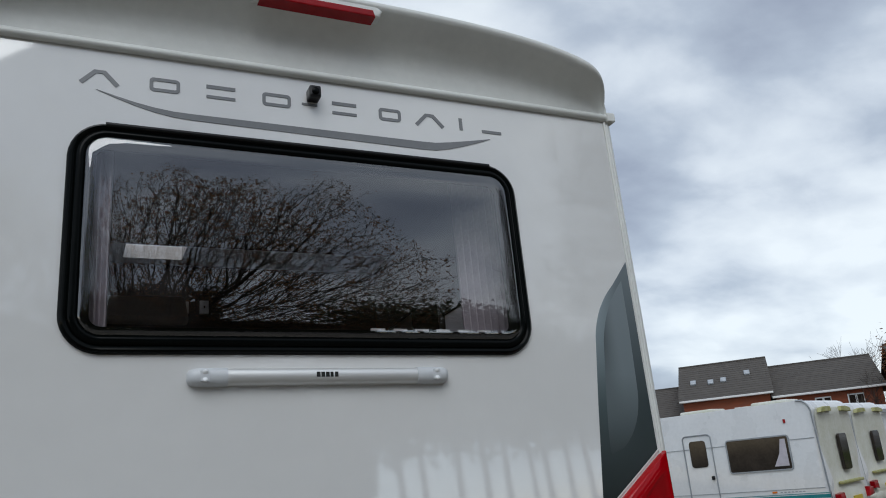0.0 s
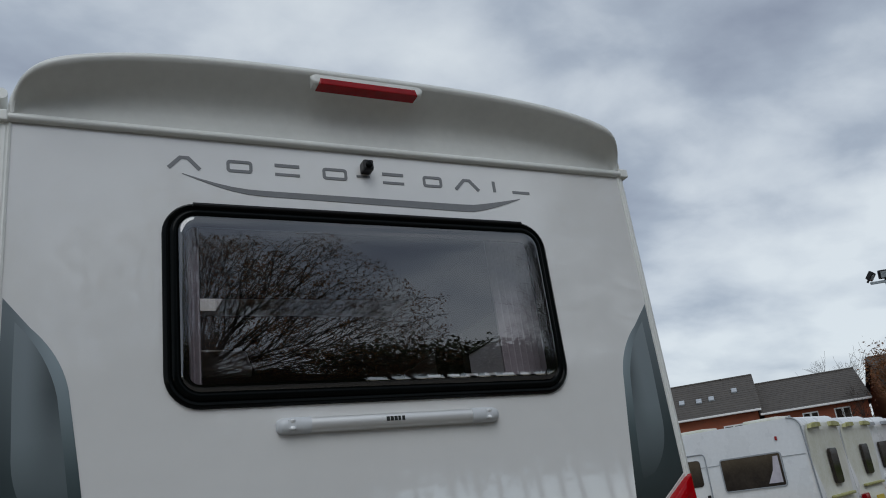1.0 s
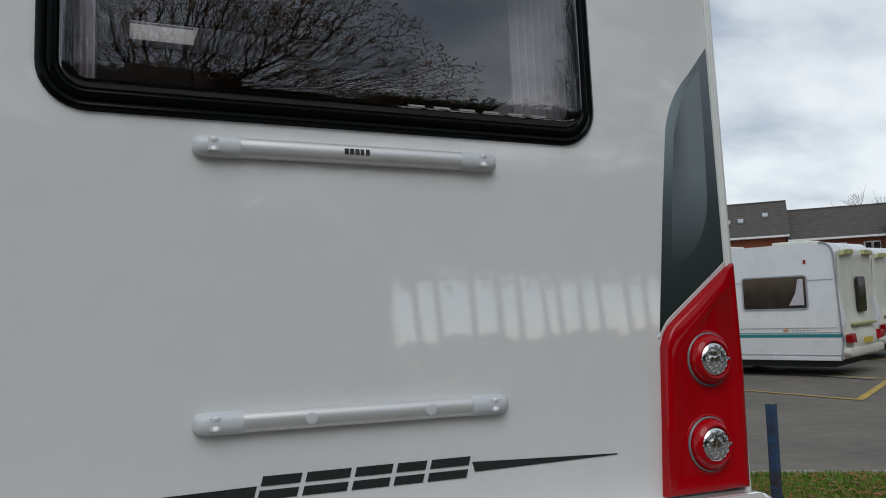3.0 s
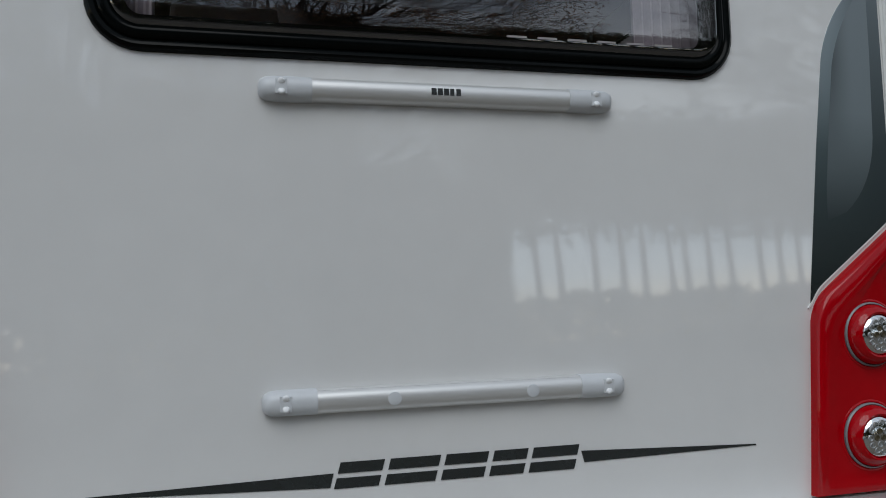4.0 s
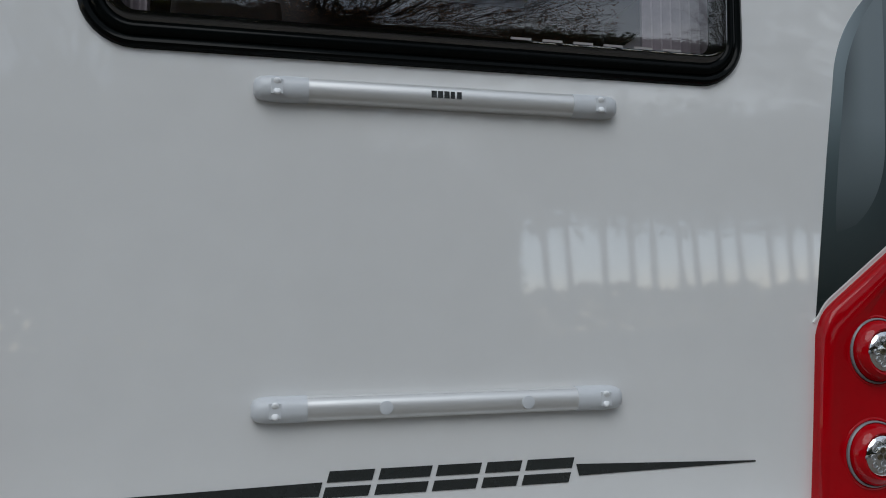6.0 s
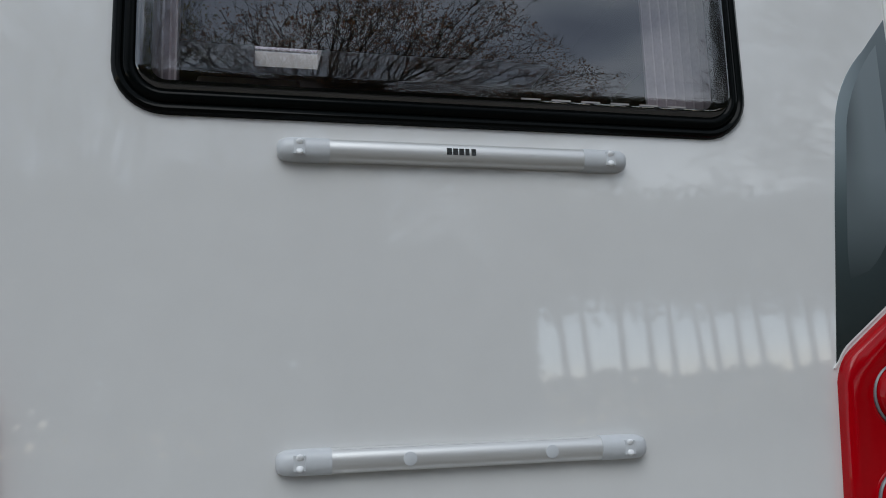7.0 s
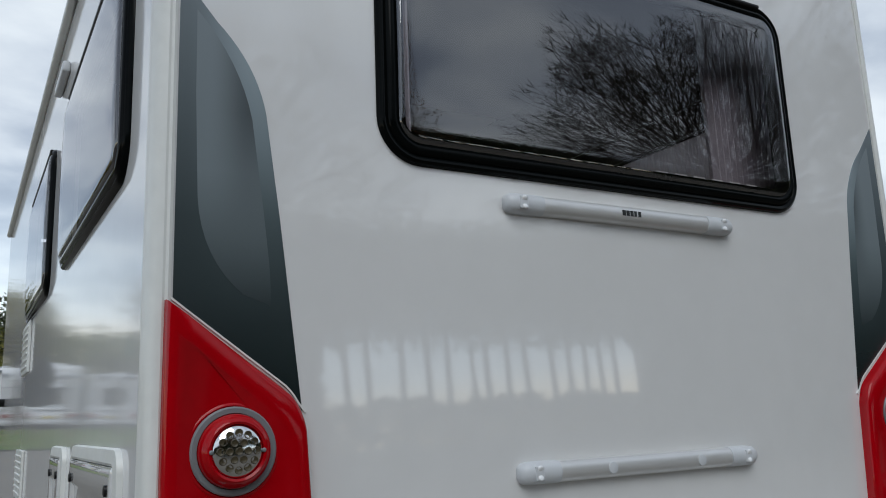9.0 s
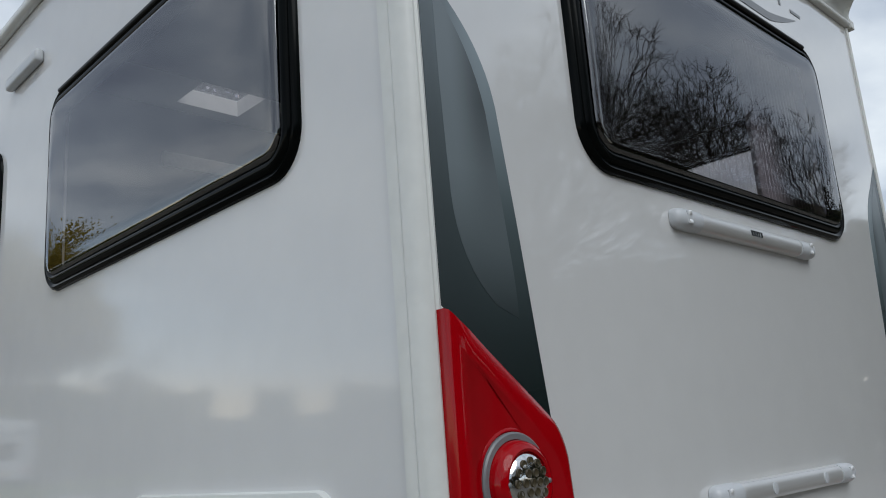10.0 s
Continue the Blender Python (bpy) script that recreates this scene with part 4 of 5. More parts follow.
def caravan(m, L=5.6, H=2.33, stripe=True, weathered=True, label="", door=True, group="", rear_light=True):
    """Touring caravan; local x runs across (near side at x = 0), y forward from the rear, z up from the ground."""
    W = 2.2
    c = thing("caravan", label, "caravan", m, group=group)
    pts = outline_side(L, H)
    body = loft([[(x, u, 0.36 + z) for u, z in pts] for x in (0.0, W)], cap=True)
    bmesh.ops.bevel(body, geom=[e for e in body.edges if abs(e.verts[0].co.x - e.verts[1].co.x) < 1e-5 and e.verts[0].co.z > 1.2], offset=0.05, segments=3, profile=0.6, affect="EDGES", clamp_overlap=True)
    smooth(part("body", body, "van_white", c), 35)
    # edge trim along the side's outline
    trim = [(-0.012, u, 0.36 + z) for u, z in pts[7:]] + [(-0.012, pts[0][0], 0.36)]
    smooth(part("edge_trim", tube(bmesh.new(), trim, [0.016] * len(trim), 6), "van_trim", c), 60)
    part("skirt", boxm(-0.015, 0.01, 0.05, L - 0.6, 0.34, 0.42, 0.01), "van_white", c)
    part("floor_rail", boxm(-0.018, 0.0, 0.05, L - 0.5, 0.445, 0.455), "van_trim", c)
    part("side_seam", boxm(-0.010, 0.0, 0.12, L - 0.5, 1.94, 1.95), "van_trim", c)
    part("side_seam", boxm(-0.010, 0.0, 0.1, L - 0.3, 0.985, 0.995), "van_trim", c)
    if stripe:
        part("stripe", boxm(-0.006, 0.0, 0.03, L - 0.15, 0.80, 0.865), "teal", c, "teal stripe")
        part("stripe", boxm(-0.006, 0.0, 0.03, L - 0.15, 0.885, 0.897), "teal", c)
        part("marker_lamp", boxm(-0.02, 0.0, 1.06, 1.16, 0.93, 0.965, 0.006), "amber", c, "amber side marker")
        for k in range(7):
            part("model_mark", boxm(-0.006, 0.0, 0.50 + k * 0.075, 0.545 + k * 0.075, 0.93, 0.95), "van_trim", c)
    part("marker_lamp", boxm(-0.02, 0.0, 0.62, 0.67, 2.28, 2.36, 0.01), "red_lens", c, "red marker lamp")

    def vwin(name, u0, u1, z0, z1, rear_face=False, r=0.07):
        fr = ((u0 + u1) / 2, (z0 + z1) / 2, (u1 - u0) / 2, (z1 - z0) / 2, r)
        f = loft([[(x, y, z) for x, z in inset(*fr, d, 4)] for d, y in ((0, 0.0), (0.004, -0.02), (0.03, -0.02), (0.035, -0.006))])
        ob = smooth(part(name, f, "van_trim", c), 40)
        pn = prism(inset(*fr, 0.03, 4), -0.016, -0.002, 0.004)
        part("pane", pn, "van_glass", ob)
        if not rear_face:
            ob.matrix_basis = pose(0, 0, 0, 0, 0, -90) @ Matrix.Translation((0, 0, 0))
        else:
            ob.matrix_basis = pose(0, 0.015, 0, 3, 0, 0)
        return ob

    w1 = vwin("window", -1.98, -0.62, 1.36, 2.06)
    part("window_curtain", prism([(-1.0, 1.45), (-0.70, 1.45), (-0.70, 1.98), (-0.80, 1.98), (-0.86, 1.7)], -0.0195, -0.0165), "curtain", w1)
    if L > 5:
        vwin("window", -4.8, -3.7, 1.36, 2.06)
    if door:
        fr = (-2.62, 1.36, 0.34, 0.88, 0.09)
        d = smooth(part("door", loft([[(x, y, z) for x, z in inset(*fr, k, 4)] for k, y in ((0, 0.0), (0.004, -0.022), (0.02, -0.022), (0.028, -0.006))]), "van_trim", c, "side door with a grey seal"), 40)
        d.matrix_basis = pose(0, 0, 0, 0, 0, -90)
        dw = (-2.62, 1.83, 0.19, 0.28, 0.07)
        part("door_window", prism(inset(*dw, 0.0, 4), -0.016, 0.0, 0.005), "van_glass", d)
        smooth(part("door_handle", boxm(-2.40, -2.33, -0.035, 0.0, 1.28, 1.36, 0.015), "black", d), 40)
    # rear moulding: domed panel, window, lamps, bumper
    rm = "van_cream" if weathered else "van_white"
    rp = loft([[(W / 2 + sx * hw, y, z) for sx in (-1, -0.9, -0.5, 0, 0.5, 0.9, 1) for y in ((-b * (1 - abs(sx) ** 3) + 0.05),)] for z, hw, b in ((0.45, 1.0, 0.10), (0.62, 1.06, 0.16), (0.80, 1.07, 0.15), (1.0, 1.06, 0.06), (1.3, 1.06, 0.04), (2.2, 1.04, 0.02), (2.36, 1.02, 0.03), (2.42, 1.0, 0.05), (2.52, 0.9, 0.02))], closed=False)
    smooth(part("rear_moulding", rp, rm, c, "weathered cream rear moulding" if weathered else ""), 60)
    for sx in (-1, 1):
        gp = prism([(W / 2 + sx * 0.30, 2.44), (W / 2 + sx * 0.92, 2.42), (W / 2 + sx * 0.86, 2.50), (W / 2 + sx * 0.6, 2.535), (W / 2 + sx * 0.34, 2.53)], -0.05, 0.03, 0.01)
        part("grab_recess", gp, "moss" if weathered else "van_trim", c)
        if rear_light:
            smooth(part("rear_lamp", prism([(W / 2 + sx * 0.72, 0.67), (W / 2 + sx * 1.00, 0.69), (W / 2 + sx * 1.02, 0.84), (W / 2 + sx * 0.78, 0.86)], -0.135, -0.02, 0.03, 2), "red_lens", c, "red rear lamp cluster"), 40)
    part("rear_window", prism(round_rect(W / 2, 1.62, 0.22 if weathered else 0.46, 0.36, 0.08, 4), -0.062, 0.0, 0.008), "van_glass", c, "dark rear window")
    part("ledge", boxm(0.45, W - 0.45, -0.10, 0.0, 1.00, 1.06, 0.025), "moss" if weathered else rm, c)
    part("rear_plate", boxm(W / 2 - 0.24, W / 2 + 0.24, -0.122, -0.09, 0.64, 0.75), "plate", c, "plain yellow plate")
    smooth(part("rear_bumper", prism(round_rect(W / 2, 0.50, 1.03, 0.085, 0.08, 4), -0.10, 0.2, 0.04, 2), rm, c), 40)
    # roof vents and chassis
    for u in (1.2, 2.9):
        smooth(part("roof_vent", boxm(W / 2 - 0.35, W / 2 + 0.35, u - 0.4, u + 0.4, 0.35 + H, 0.46 + H, 0.05, 3), rm, c), 40)
    part("chassis", boxm(0.12, W - 0.12, 0.25, L - 0.4, 0.20, 0.37), "underside", c)
    for x in (0.22, W - 0.22):
        smooth(part("wheel", lathe([(0, -0.08), (0.28, -0.08), (0.31, -0.05), (0.31, 0.05), (0.28, 0.08), (0, 0.08)], 20, pose(x, 2.6, 0.31, 0, 90, 0)), "tyre", c), 40)
    return c


YAW = 22.0
rc = Vector((13.08, 9.91))
caravan(pose(rc.x, rc.y, gz(rc.x, rc.y), 0, 0, YAW), label="white touring caravan with a teal stripe and mossy cream rear", group="caravans in the bays")
for k, (s, ln, wth, lb) in enumerate(((4.0, 5.6, True, "white touring caravan with a stained cream rear moulding"), (7.6, 5.2, False, "white touring caravan with a dark rear window"), (11.6, 5.4, False, "grey-white touring caravan parked in its bay"), (15.6, 5.4, False, "white touring caravan beside a lamp post"))):
    p = rc + ROW * s
    caravan(pose(p.x, p.y, gz(p.x, p.y), 0, 0, YAW - 2 - k), L=ln, stripe=False, weathered=wth, label=lb, group="caravans in the bays")
p = rc + ROW * 20.5 + BAY * 3
caravan(pose(p.x, p.y, gz(p.x, p.y), 0, 0, YAW + 42), L=5.4, stripe=True, weathered=False, label="white caravan with a teal stripe, turned across the row", group="caravans in the bays")
for k, (x, y, yaw) in enumerate(((-0.2, 38.4, 8), (-2.8, 38.0, 12), (-5.35, 38.4, 10), (-7.9, 38.0, 12), (-10.5, 38.6, 9), (-13.1, 38.2, 12))):
    caravan(pose(x, y, gz(x, y), 0, 0, yaw), L=5.2 + 0.3 * (k % 2), H=2.22 + 0.18 * (k % 3), stripe=False, weathered=False, label="white caravan stored behind the fence" if k % 2 else "white motorhome-style caravan stored behind the fence", group="stored caravans", door=False)

# ---- fence of posts on the far verge ----
fence = thing("post_and_wire_fence", "weathered timber posts with sagging wire along the verge", "fence")
FY = 28.4
posts = [-21.3 + 1.58 * k for k in range(15)]
for x in posts:
    y = FY - 0.03 * x
    part("post", boxm(x - 0.065, x + 0.065, y - 0.065, y + 0.065, gz(x, y) - 0.1, gz(x, y) + 1.85, 0.015), "wood_post", fence)
for x, dx in ((-2.34, -0.8), (-2.34, 0.8)):
    y = FY + 0.07
    smooth(part("brace", tube(bmesh.new(), [(x, y, gz(x, y) + 1.35), (x + dx, y, gz(x, y) - 0.05)], [0.055, 0.055], 8), "wood_post", fence), 60)
for h in (0.5, 1.0, 1.6):
    pts = [(x, FY - 0.03 * x, gz(x, FY) + h) for x in posts]
    part("wire", tube(bmesh.new(), pts, [0.006] * len(pts), 4), "galv", fence)
# sign on a pole
sg = thing("sign", "small green sign on a thin white pole", "sign", pose(-8.6, 46, gz(-8.6, 46)))
smooth(part("pole", tube(bmesh.new(), [(0, 0, 0), (0, 0, 4.3)], [0.04, 0.04], 8), "white_pvc", sg), 60)
part("board", boxm(-0.16, 0.16, -0.06, 0.0, 3.5, 4.7, 0.02), "green_sign", sg)

# ---- lamp post with floodlights ----
lx, ly = 28.0, 17.5
lp = thing("lamp_post", "tall grey galvanised lamp post with three floodlights", "lamp post", pose(lx, ly, gz(lx, ly), 0, 0, -35))
smooth(part("column", tube(bmesh.new(), [(0, 0, 0), (0, 0, 1.4), (0, 0, 1.45), (0, 0, 7.75)], [0.13, 0.13, 0.085, 0.06], 12), "galv", lp), 40)
part("crossarm", boxm(-0.58, 0.58, -0.04, 0.04, 7.67, 7.77, 0.01), "galv", lp)
part("island", boxm(-0.8, 0.8, -0.8, 0.8, -0.1, 0.16, 0.03), "kerb", lp)
for x, yaw, tilt in ((-0.52, 60, 38), (0.0, 0, 12), (0.52, -60, 38)):
    fl = part("floodlight", boxm(-0.24, 0.24, -0.09, 0.09, -0.17, 0.17, 0.04, 2), "black", lp, "black floodlight head")
    fl.matrix_basis = pose(x, -0.05, 7.99, tilt, 0, yaw)
    part("flood_glass", boxm(-0.19, 0.19, -0.096, -0.085, -0.12, 0.12), "galv", fl)
    part("bracket", boxm(-0.05, 0.05, -0.03, 0.03, -0.28, -0.1, 0.01), "black", fl)


# ---- houses ----
def house(m, L, D, eaves, ridge, wall, label, skylights=(), windows=(), chimney=None):
    """Gabled house; local x along the front (front at y = 0, facing -y)."""
    h = thing("house", label, "house", m)
    wl = bmesh.new()
    sec = [(0.0, -0.6), (0.0, eaves), (D / 2, ridge - 0.12), (D, eaves), (D, -0.6)]
    a = [wl.verts.new((0, y, z)) for y, z in sec]
    b = [wl.verts.new((L, y, z)) for y, z in sec]
    wl.faces.new(a)
    wl.faces.new(b[::-1])
    for k in range(5):
        wl.faces.new((a[k], a[(k + 1) % 5], b[(k + 1) % 5], b[k]))
    part("wall", wl, wall, h)
    slope = (ridge - eaves) / (D / 2)
    for s in (0, 1):
        y0, y1 = (-0.35, D / 2) if s == 0 else (D + 0.35, D / 2)
        z0 = eaves - 0.35 * slope
        n = 16
        prof = []
        # courses of tiles as small steps up the slope
        for k in range(n):
            for f, up_ in ((k / n, 0.075), ((k + 1) / n, 0.05)):
                prof.append((y0 + (y1 - y0) * f, z0 + (ridge - z0) * f + up_))
        prof += [(y1, ridge - 0.07), (y0, z0 - 0.02)]
        rf = loft([[(x, y, z) for y, z in prof] for x in (-0.25, L + 0.25)], cap=True)
        part("roof_slope", rf, "slate", h)
    part("ridge_tiles", boxm(-0.25, L + 0.25, D / 2 - 0.12, D / 2 + 0.12, ridge + 0.0, ridge + 0.12, 0.04), "slate", h)
    part("gutter", boxm(-0.2, L + 0.2, -0.42, -0.30, eaves - 0.36 * slope - 0.05, eaves - 0.36 * slope + 0.07, 0.02), "white_pvc", h)
    part("fascia", boxm(-0.2, L + 0.2, -0.30, -0.02, eaves - 0.36 * slope - 0.06, eaves - 0.36 * slope), "white_pvc", h)
    for x, f in skylights:
        sk = part("skylight", boxm(-0.18, 0.18, -0.32, 0.32, 0.0, 0.09, 0.01), "van_trim", h)
        sk.matrix_basis = pose(x, -0.35 + (D / 2 + 0.35) * f, eaves - 0.35 * slope + (ridge - eaves + 0.35 * slope) * f + 0.07, math.degrees(math.atan(slope)), 0, 0)
        part("pane", boxm(-0.14, 0.14, -0.27, 0.27, 0.088, 0.10), "pale_glass", sk)
    for x, z, w, hh in windows:
        wn = part("window", boxm(x - w / 2, x + w / 2, -0.06, 0.02, z - hh / 2, z + hh / 2, 0.01), "white_pvc", h)
        for k in range(2):
            xa = x - w / 2 + 0.07 + k * w / 2
            part("pane", boxm(xa, xa + w / 2 - 0.12, -0.068, -0.055, z - hh / 2 + 0.08, z + hh / 2 - 0.08), "van_glass", wn)
        part("sill", boxm(x - w / 2 - 0.06, x + w / 2 + 0.06, -0.12, 0.0, z - hh / 2 - 0.07, z - hh / 2), "white_pvc", wn)
    if chimney:
        part("chimney", boxm(chimney - 0.4, chimney + 0.4, D / 2 - 0.3, D / 2 + 0.3, ridge - 0.6, ridge + 0.9, 0.02), wall, h)
    return h


HYAW = -45.0


def along(x, y, s, back=0.0):
    d = Vector((math.cos(radians(HYAW)), math.sin(radians(HYAW))))
    n = Vector((-d.y, d.x))
    return (x + d.x * s + n.x * back, y + d.y * s + n.y * back)


hx, hy = 39.4, 35.9
p = along(hx, hy, -14.5, 1.0)
house(pose(p[0], p[1], -0.42, 0, 0, HYAW), 9.0, 8.5, 4.2, 6.2, "brick", "red brick house with a dark tiled roof")
p = along(hx, hy, -5.4)
house(pose(p[0], p[1], -0.42, 0, 0, HYAW), 5.2, 9, 5.1, 7.45, "brick", "red brick house with roof windows in dark tiles", skylights=((0.7, 0.46), (1.8, 0.43), (2.6, 0.45), (4.1, 0.58)), windows=((1.4, 3.8, 1.2, 0.9), (3.6, 3.8, 1.2, 0.9)))
p = along(hx, hy, 0.1)
house(pose(p[0], p[1], -0.42, 0, 0, HYAW), 5.9, 8.6, 4.75, 6.75, "brick", "red brick house with a long dark tiled roof", windows=((1.0, 3.9, 0.9, 0.8), (2.6, 3.9, 0.9, 0.8), (4.4, 3.9, 0.9, 0.8)))
p = along(hx, hy, 7.0, -3.0)
house(pose(p[0], p[1], -0.42, 0, 0, HYAW), 11.0, 9.5, 4.7, 7.0, "orange_brick", "orange brick house behind a rust-coloured tree", windows=((3.0, 3.6, 1.3, 1.1), (7.5, 3.6, 1.3, 1.1)))
house(pose(64.4, 14.8, 0.43, 0, 0, 23), 10.0, 12.5, 5.2, 9.7, "orange_brick", "orange brick house with a plain gable wall", ())

# palisade fence on the bank
pal = thing("palisade_fence", "grey steel palisade fence on a grass bank", "fence")
for k in range(90):
    y = 6 + k * 0.24
    x = 57.2
    z = gz(x, y)
    part("pale", prism([(-0.04, 0.0), (0.04, 0.0), (0.04, 1.55), (0.0, 1.68), (-0.04, 1.55)], -0.015, 0.015), "galv", pal).matrix_basis = pose(x, y, z, 0, 0, 90)
for h in (0.35, 1.3):
    part("rail", boxm(57.22, 57.26, 5.8, 27.8, 0.41 + h, 0.47 + h), "galv", pal)


# ---- trees ----
def twigs(rnd, bm, tips, p, d, r, length, depth, spread, lift, sides=6):
    """Grow one limb and its forks; collect the fine ends."""
    n = 4 if depth > 1 else 3
    pts, rad = [p], [r]
    for k in range(n):
        d = (d + Vector((rnd.gauss(0, 0.07), rnd.gauss(0, 0.07), rnd.gauss(0, 0.06) + lift * 0.12))).normalized()
        p = p + d * length / n
        pts.append(p)
        rad.append(max(0.007, r * (1 - 0.42 * (k + 1) / n)))
    tube(bm, pts, rad, max(3, sides), cap=False)
    if depth == 0:
        tips.append((p, d))
        return
    kids = 3 if depth > 3 else rnd.choice((2, 3, 3, 4))
    for k in range(kids):
        i = rnd.randint(max(1, n - 3), n)
        ax = d.orthogonal().normalized()
        ax.rotate(Matrix.Rotation(rnd.uniform(0, 6.283), 3, d))
        nd = d.copy()
        nd.rotate(Matrix.Rotation(radians(rnd.uniform(0.5, 1.15) * spread), 3, ax))
        twigs(rnd, bm, tips, pts[i], nd, rad[i] * rnd.uniform(0.55, 0.75), length * rnd.uniform(0.62, 0.86), depth - 1, spread, lift, sides - 1)
    if depth < 4:
        tips.append((p, d))


def leaf_cards(rnd, bm, p, n, spread, size):
    for _ in range(n):
        c = p + Vector((rnd.gauss(0, spread), rnd.gauss(0, spread), rnd.gauss(0, spread)))
        a = Vector((rnd.gauss(0, 1), rnd.gauss(0, 1), rnd.gauss(0, 1))).normalized()
        b = a.orthogonal().normalized()
        s = size * rnd.uniform(0.6, 1.3)
        bm.faces.new([bm.verts.new(c + a * s), bm.verts.new(c + b * s * 0.45), bm.verts.new(c - a * s * 0.8), bm.verts.new(c - b * s * 0.45)])


def tree(x, y, height, seed, label, leaf=None, per_tip=4, leaf_size=0.07, spread=38, lift=0.5, depth=5, trunk=0.22, lean=(0, 0), first=0.3, leaf_spread=0.25, name="tree", group="", limbs=5, wide=1.0, dome=None):
    rnd = random.Random(seed)
    t = thing(name, label, "tree", pose(x, y, gz(x, y) - 0.05), group=group)
    bm, tips = bmesh.new(), []
    d0 = Vector((lean[0], lean[1], 1)).normalized()
    base = height * first
    pts = [Vector((0, 0, 0)) + d0 * base * k / 4 + Vector((rnd.gauss(0, 0.03), rnd.gauss(0, 0.03), 0)) * (k > 0) for k in range(5)]
    tube(bm, pts, [trunk * (1.25 - 0.12 * k) for k in range(5)], 10, cap=False)
    for k in range(limbs):
        ang = 2 * math.pi * k / limbs + rnd.uniform(-0.4, 0.4)
        tilt = radians(dome * ((k * 0.618) % 1) ** 0.6 if dome else rnd.uniform(0.45, 1.2) * spread)
        nd = (d0 + Vector((math.cos(ang) * math.tan(tilt), math.sin(ang) * math.tan(tilt), 0))).normalized()
        twigs(rnd, bm, tips, pts[-1 - (k % 2)], nd, trunk * 0.5, height * 0.27, depth, spread, lift, 6)
    # bring the grown crown to its full height and girth
    fz = height / sorted(v.co.z for v in bm.verts)[int(len(bm.verts) * 0.985)]
    full = Matrix.Diagonal((fz * wide, fz * wide, fz, 1.0))
    bmesh.ops.transform(bm, matrix=full, verts=bm.verts)
    smooth(part("trunk", bm, "bark", t), 60)
    if leaf:
        lf = bmesh.new()
        for p, d in tips:
            leaf_cards(rnd, lf, full @ p, rnd.randint(max(0, per_tip - 2), per_tip + 2), leaf_spread, leaf_size)
        part("crown", lf, leaf, t)
    return t


def crown_tree(x, y, crown, n, seed, label, leaf=None, per_tip=5, leaf_size=0.05, leaf_spread=0.12, twig=0.0, trunk=0.006, pull=0.30, group="", slope=0.0, fork=None):
    """A tree whose limbs reach out from the fork to fill a crown (centre offset and half sizes); slope lowers one shoulder."""
    rnd = random.Random(seed)
    ox, oy, oz, rx, ry, rz = crown
    t = thing("tree", label, "tree", pose(x, y, gz(x, y) - 0.05), group=group)
    fork = fork or oz - rz * 0.62
    nodes = [Vector((rnd.gauss(0, 0.02), rnd.gauss(0, 0.02), fork * k / 4)) for k in range(5)]
    top, pts = nodes[-1], []
    while len(pts) < n:
        u = Vector((rnd.uniform(-1, 1), rnd.uniform(-1, 1), rnd.uniform(-0.75, 1)))
        lump = 1.0 + 0.42 * noise.noise(u * 2.2 + Vector((seed, 0, 0)))
        if u.length < lump and u.z < 0.92 - slope * (max(0.0, u.x + 0.1) + 3.5 * max(0.0, u.x - 0.5)) and noise.noise(u * 4.0 + Vector((0, seed, 0))) > -0.16:
            pts.append(Vector((ox + u.x * rx, oy + u.y * ry, oz + u.z * rz)))
    pts.sort(key=lambda p: (p - top).length)
    xyz = np.zeros((n + 5, 3))
    run = np.full(n + 5, 1e9)
    parent = [max(0, k - 1) for k in range(5)]
    for k in range(5):
        xyz[k] = nodes[k]
    run[4] = 0.0
    for k, p in enumerate(pts):
        gap = np.sqrt(((xyz[:k + 5] - np.array(p)) ** 2).sum(1))
        m = int(np.argmin(gap + pull * run[:k + 5]))
        xyz[k + 5] = p
        run[k + 5] = run[m] + gap[m]
        parent.append(m)
    load = np.ones(n + 5)
    for k in range(n + 4, 0, -1):
        load[parent[k]] += load[k]
    rad = np.maximum(0.0042, trunk * load ** 0.40)
    bm, tips, spurs = bmesh.new(), [], []
    for k in range(1, n + 5):
        a, b = Vector(xyz[parent[k]]), Vector(xyz[k])
        side = (b - a).length * 0.035
        mid = (a + b) / 2 + Vector((rnd.gauss(0, side), rnd.gauss(0, side), rnd.gauss(0, side)))
        r = float(rad[k])
        tube(bm, [a, mid, b], [min(float(rad[parent[k]]), r * 1.3), r, r * 0.9], 3 if r < 0.02 else 6, cap=False)
        if load[k] < 2:
            tips.append((b, (b - a).normalized()))
        elif leaf and load[k] < 9:
            spurs.append(mid)
    if twig:
        for p, d in tips:
            for _ in range(3 if leaf else 5):
                q = p + (d + Vector((rnd.gauss(0, 0.5), rnd.gauss(0, 0.5), rnd.gauss(0.1, 0.4)))).normalized() * twig * rnd.uniform(0.5, 1.2)
                tube(bm, [p, q], [0.005, 0.003], 3, cap=False)
    smooth(part("trunk", bm, "bark", t), 60)
    if leaf:
        lf = bmesh.new()
        for p, d in tips:
            leaf_cards(rnd, lf, p, rnd.randint(1, 2 * per_tip - 1), leaf_spread, leaf_size)
        for p in spurs:
            leaf_cards(rnd, lf, p, rnd.randint(0, 2), leaf_spread, leaf_size)
        part("crown", lf, leaf, t)
    return t


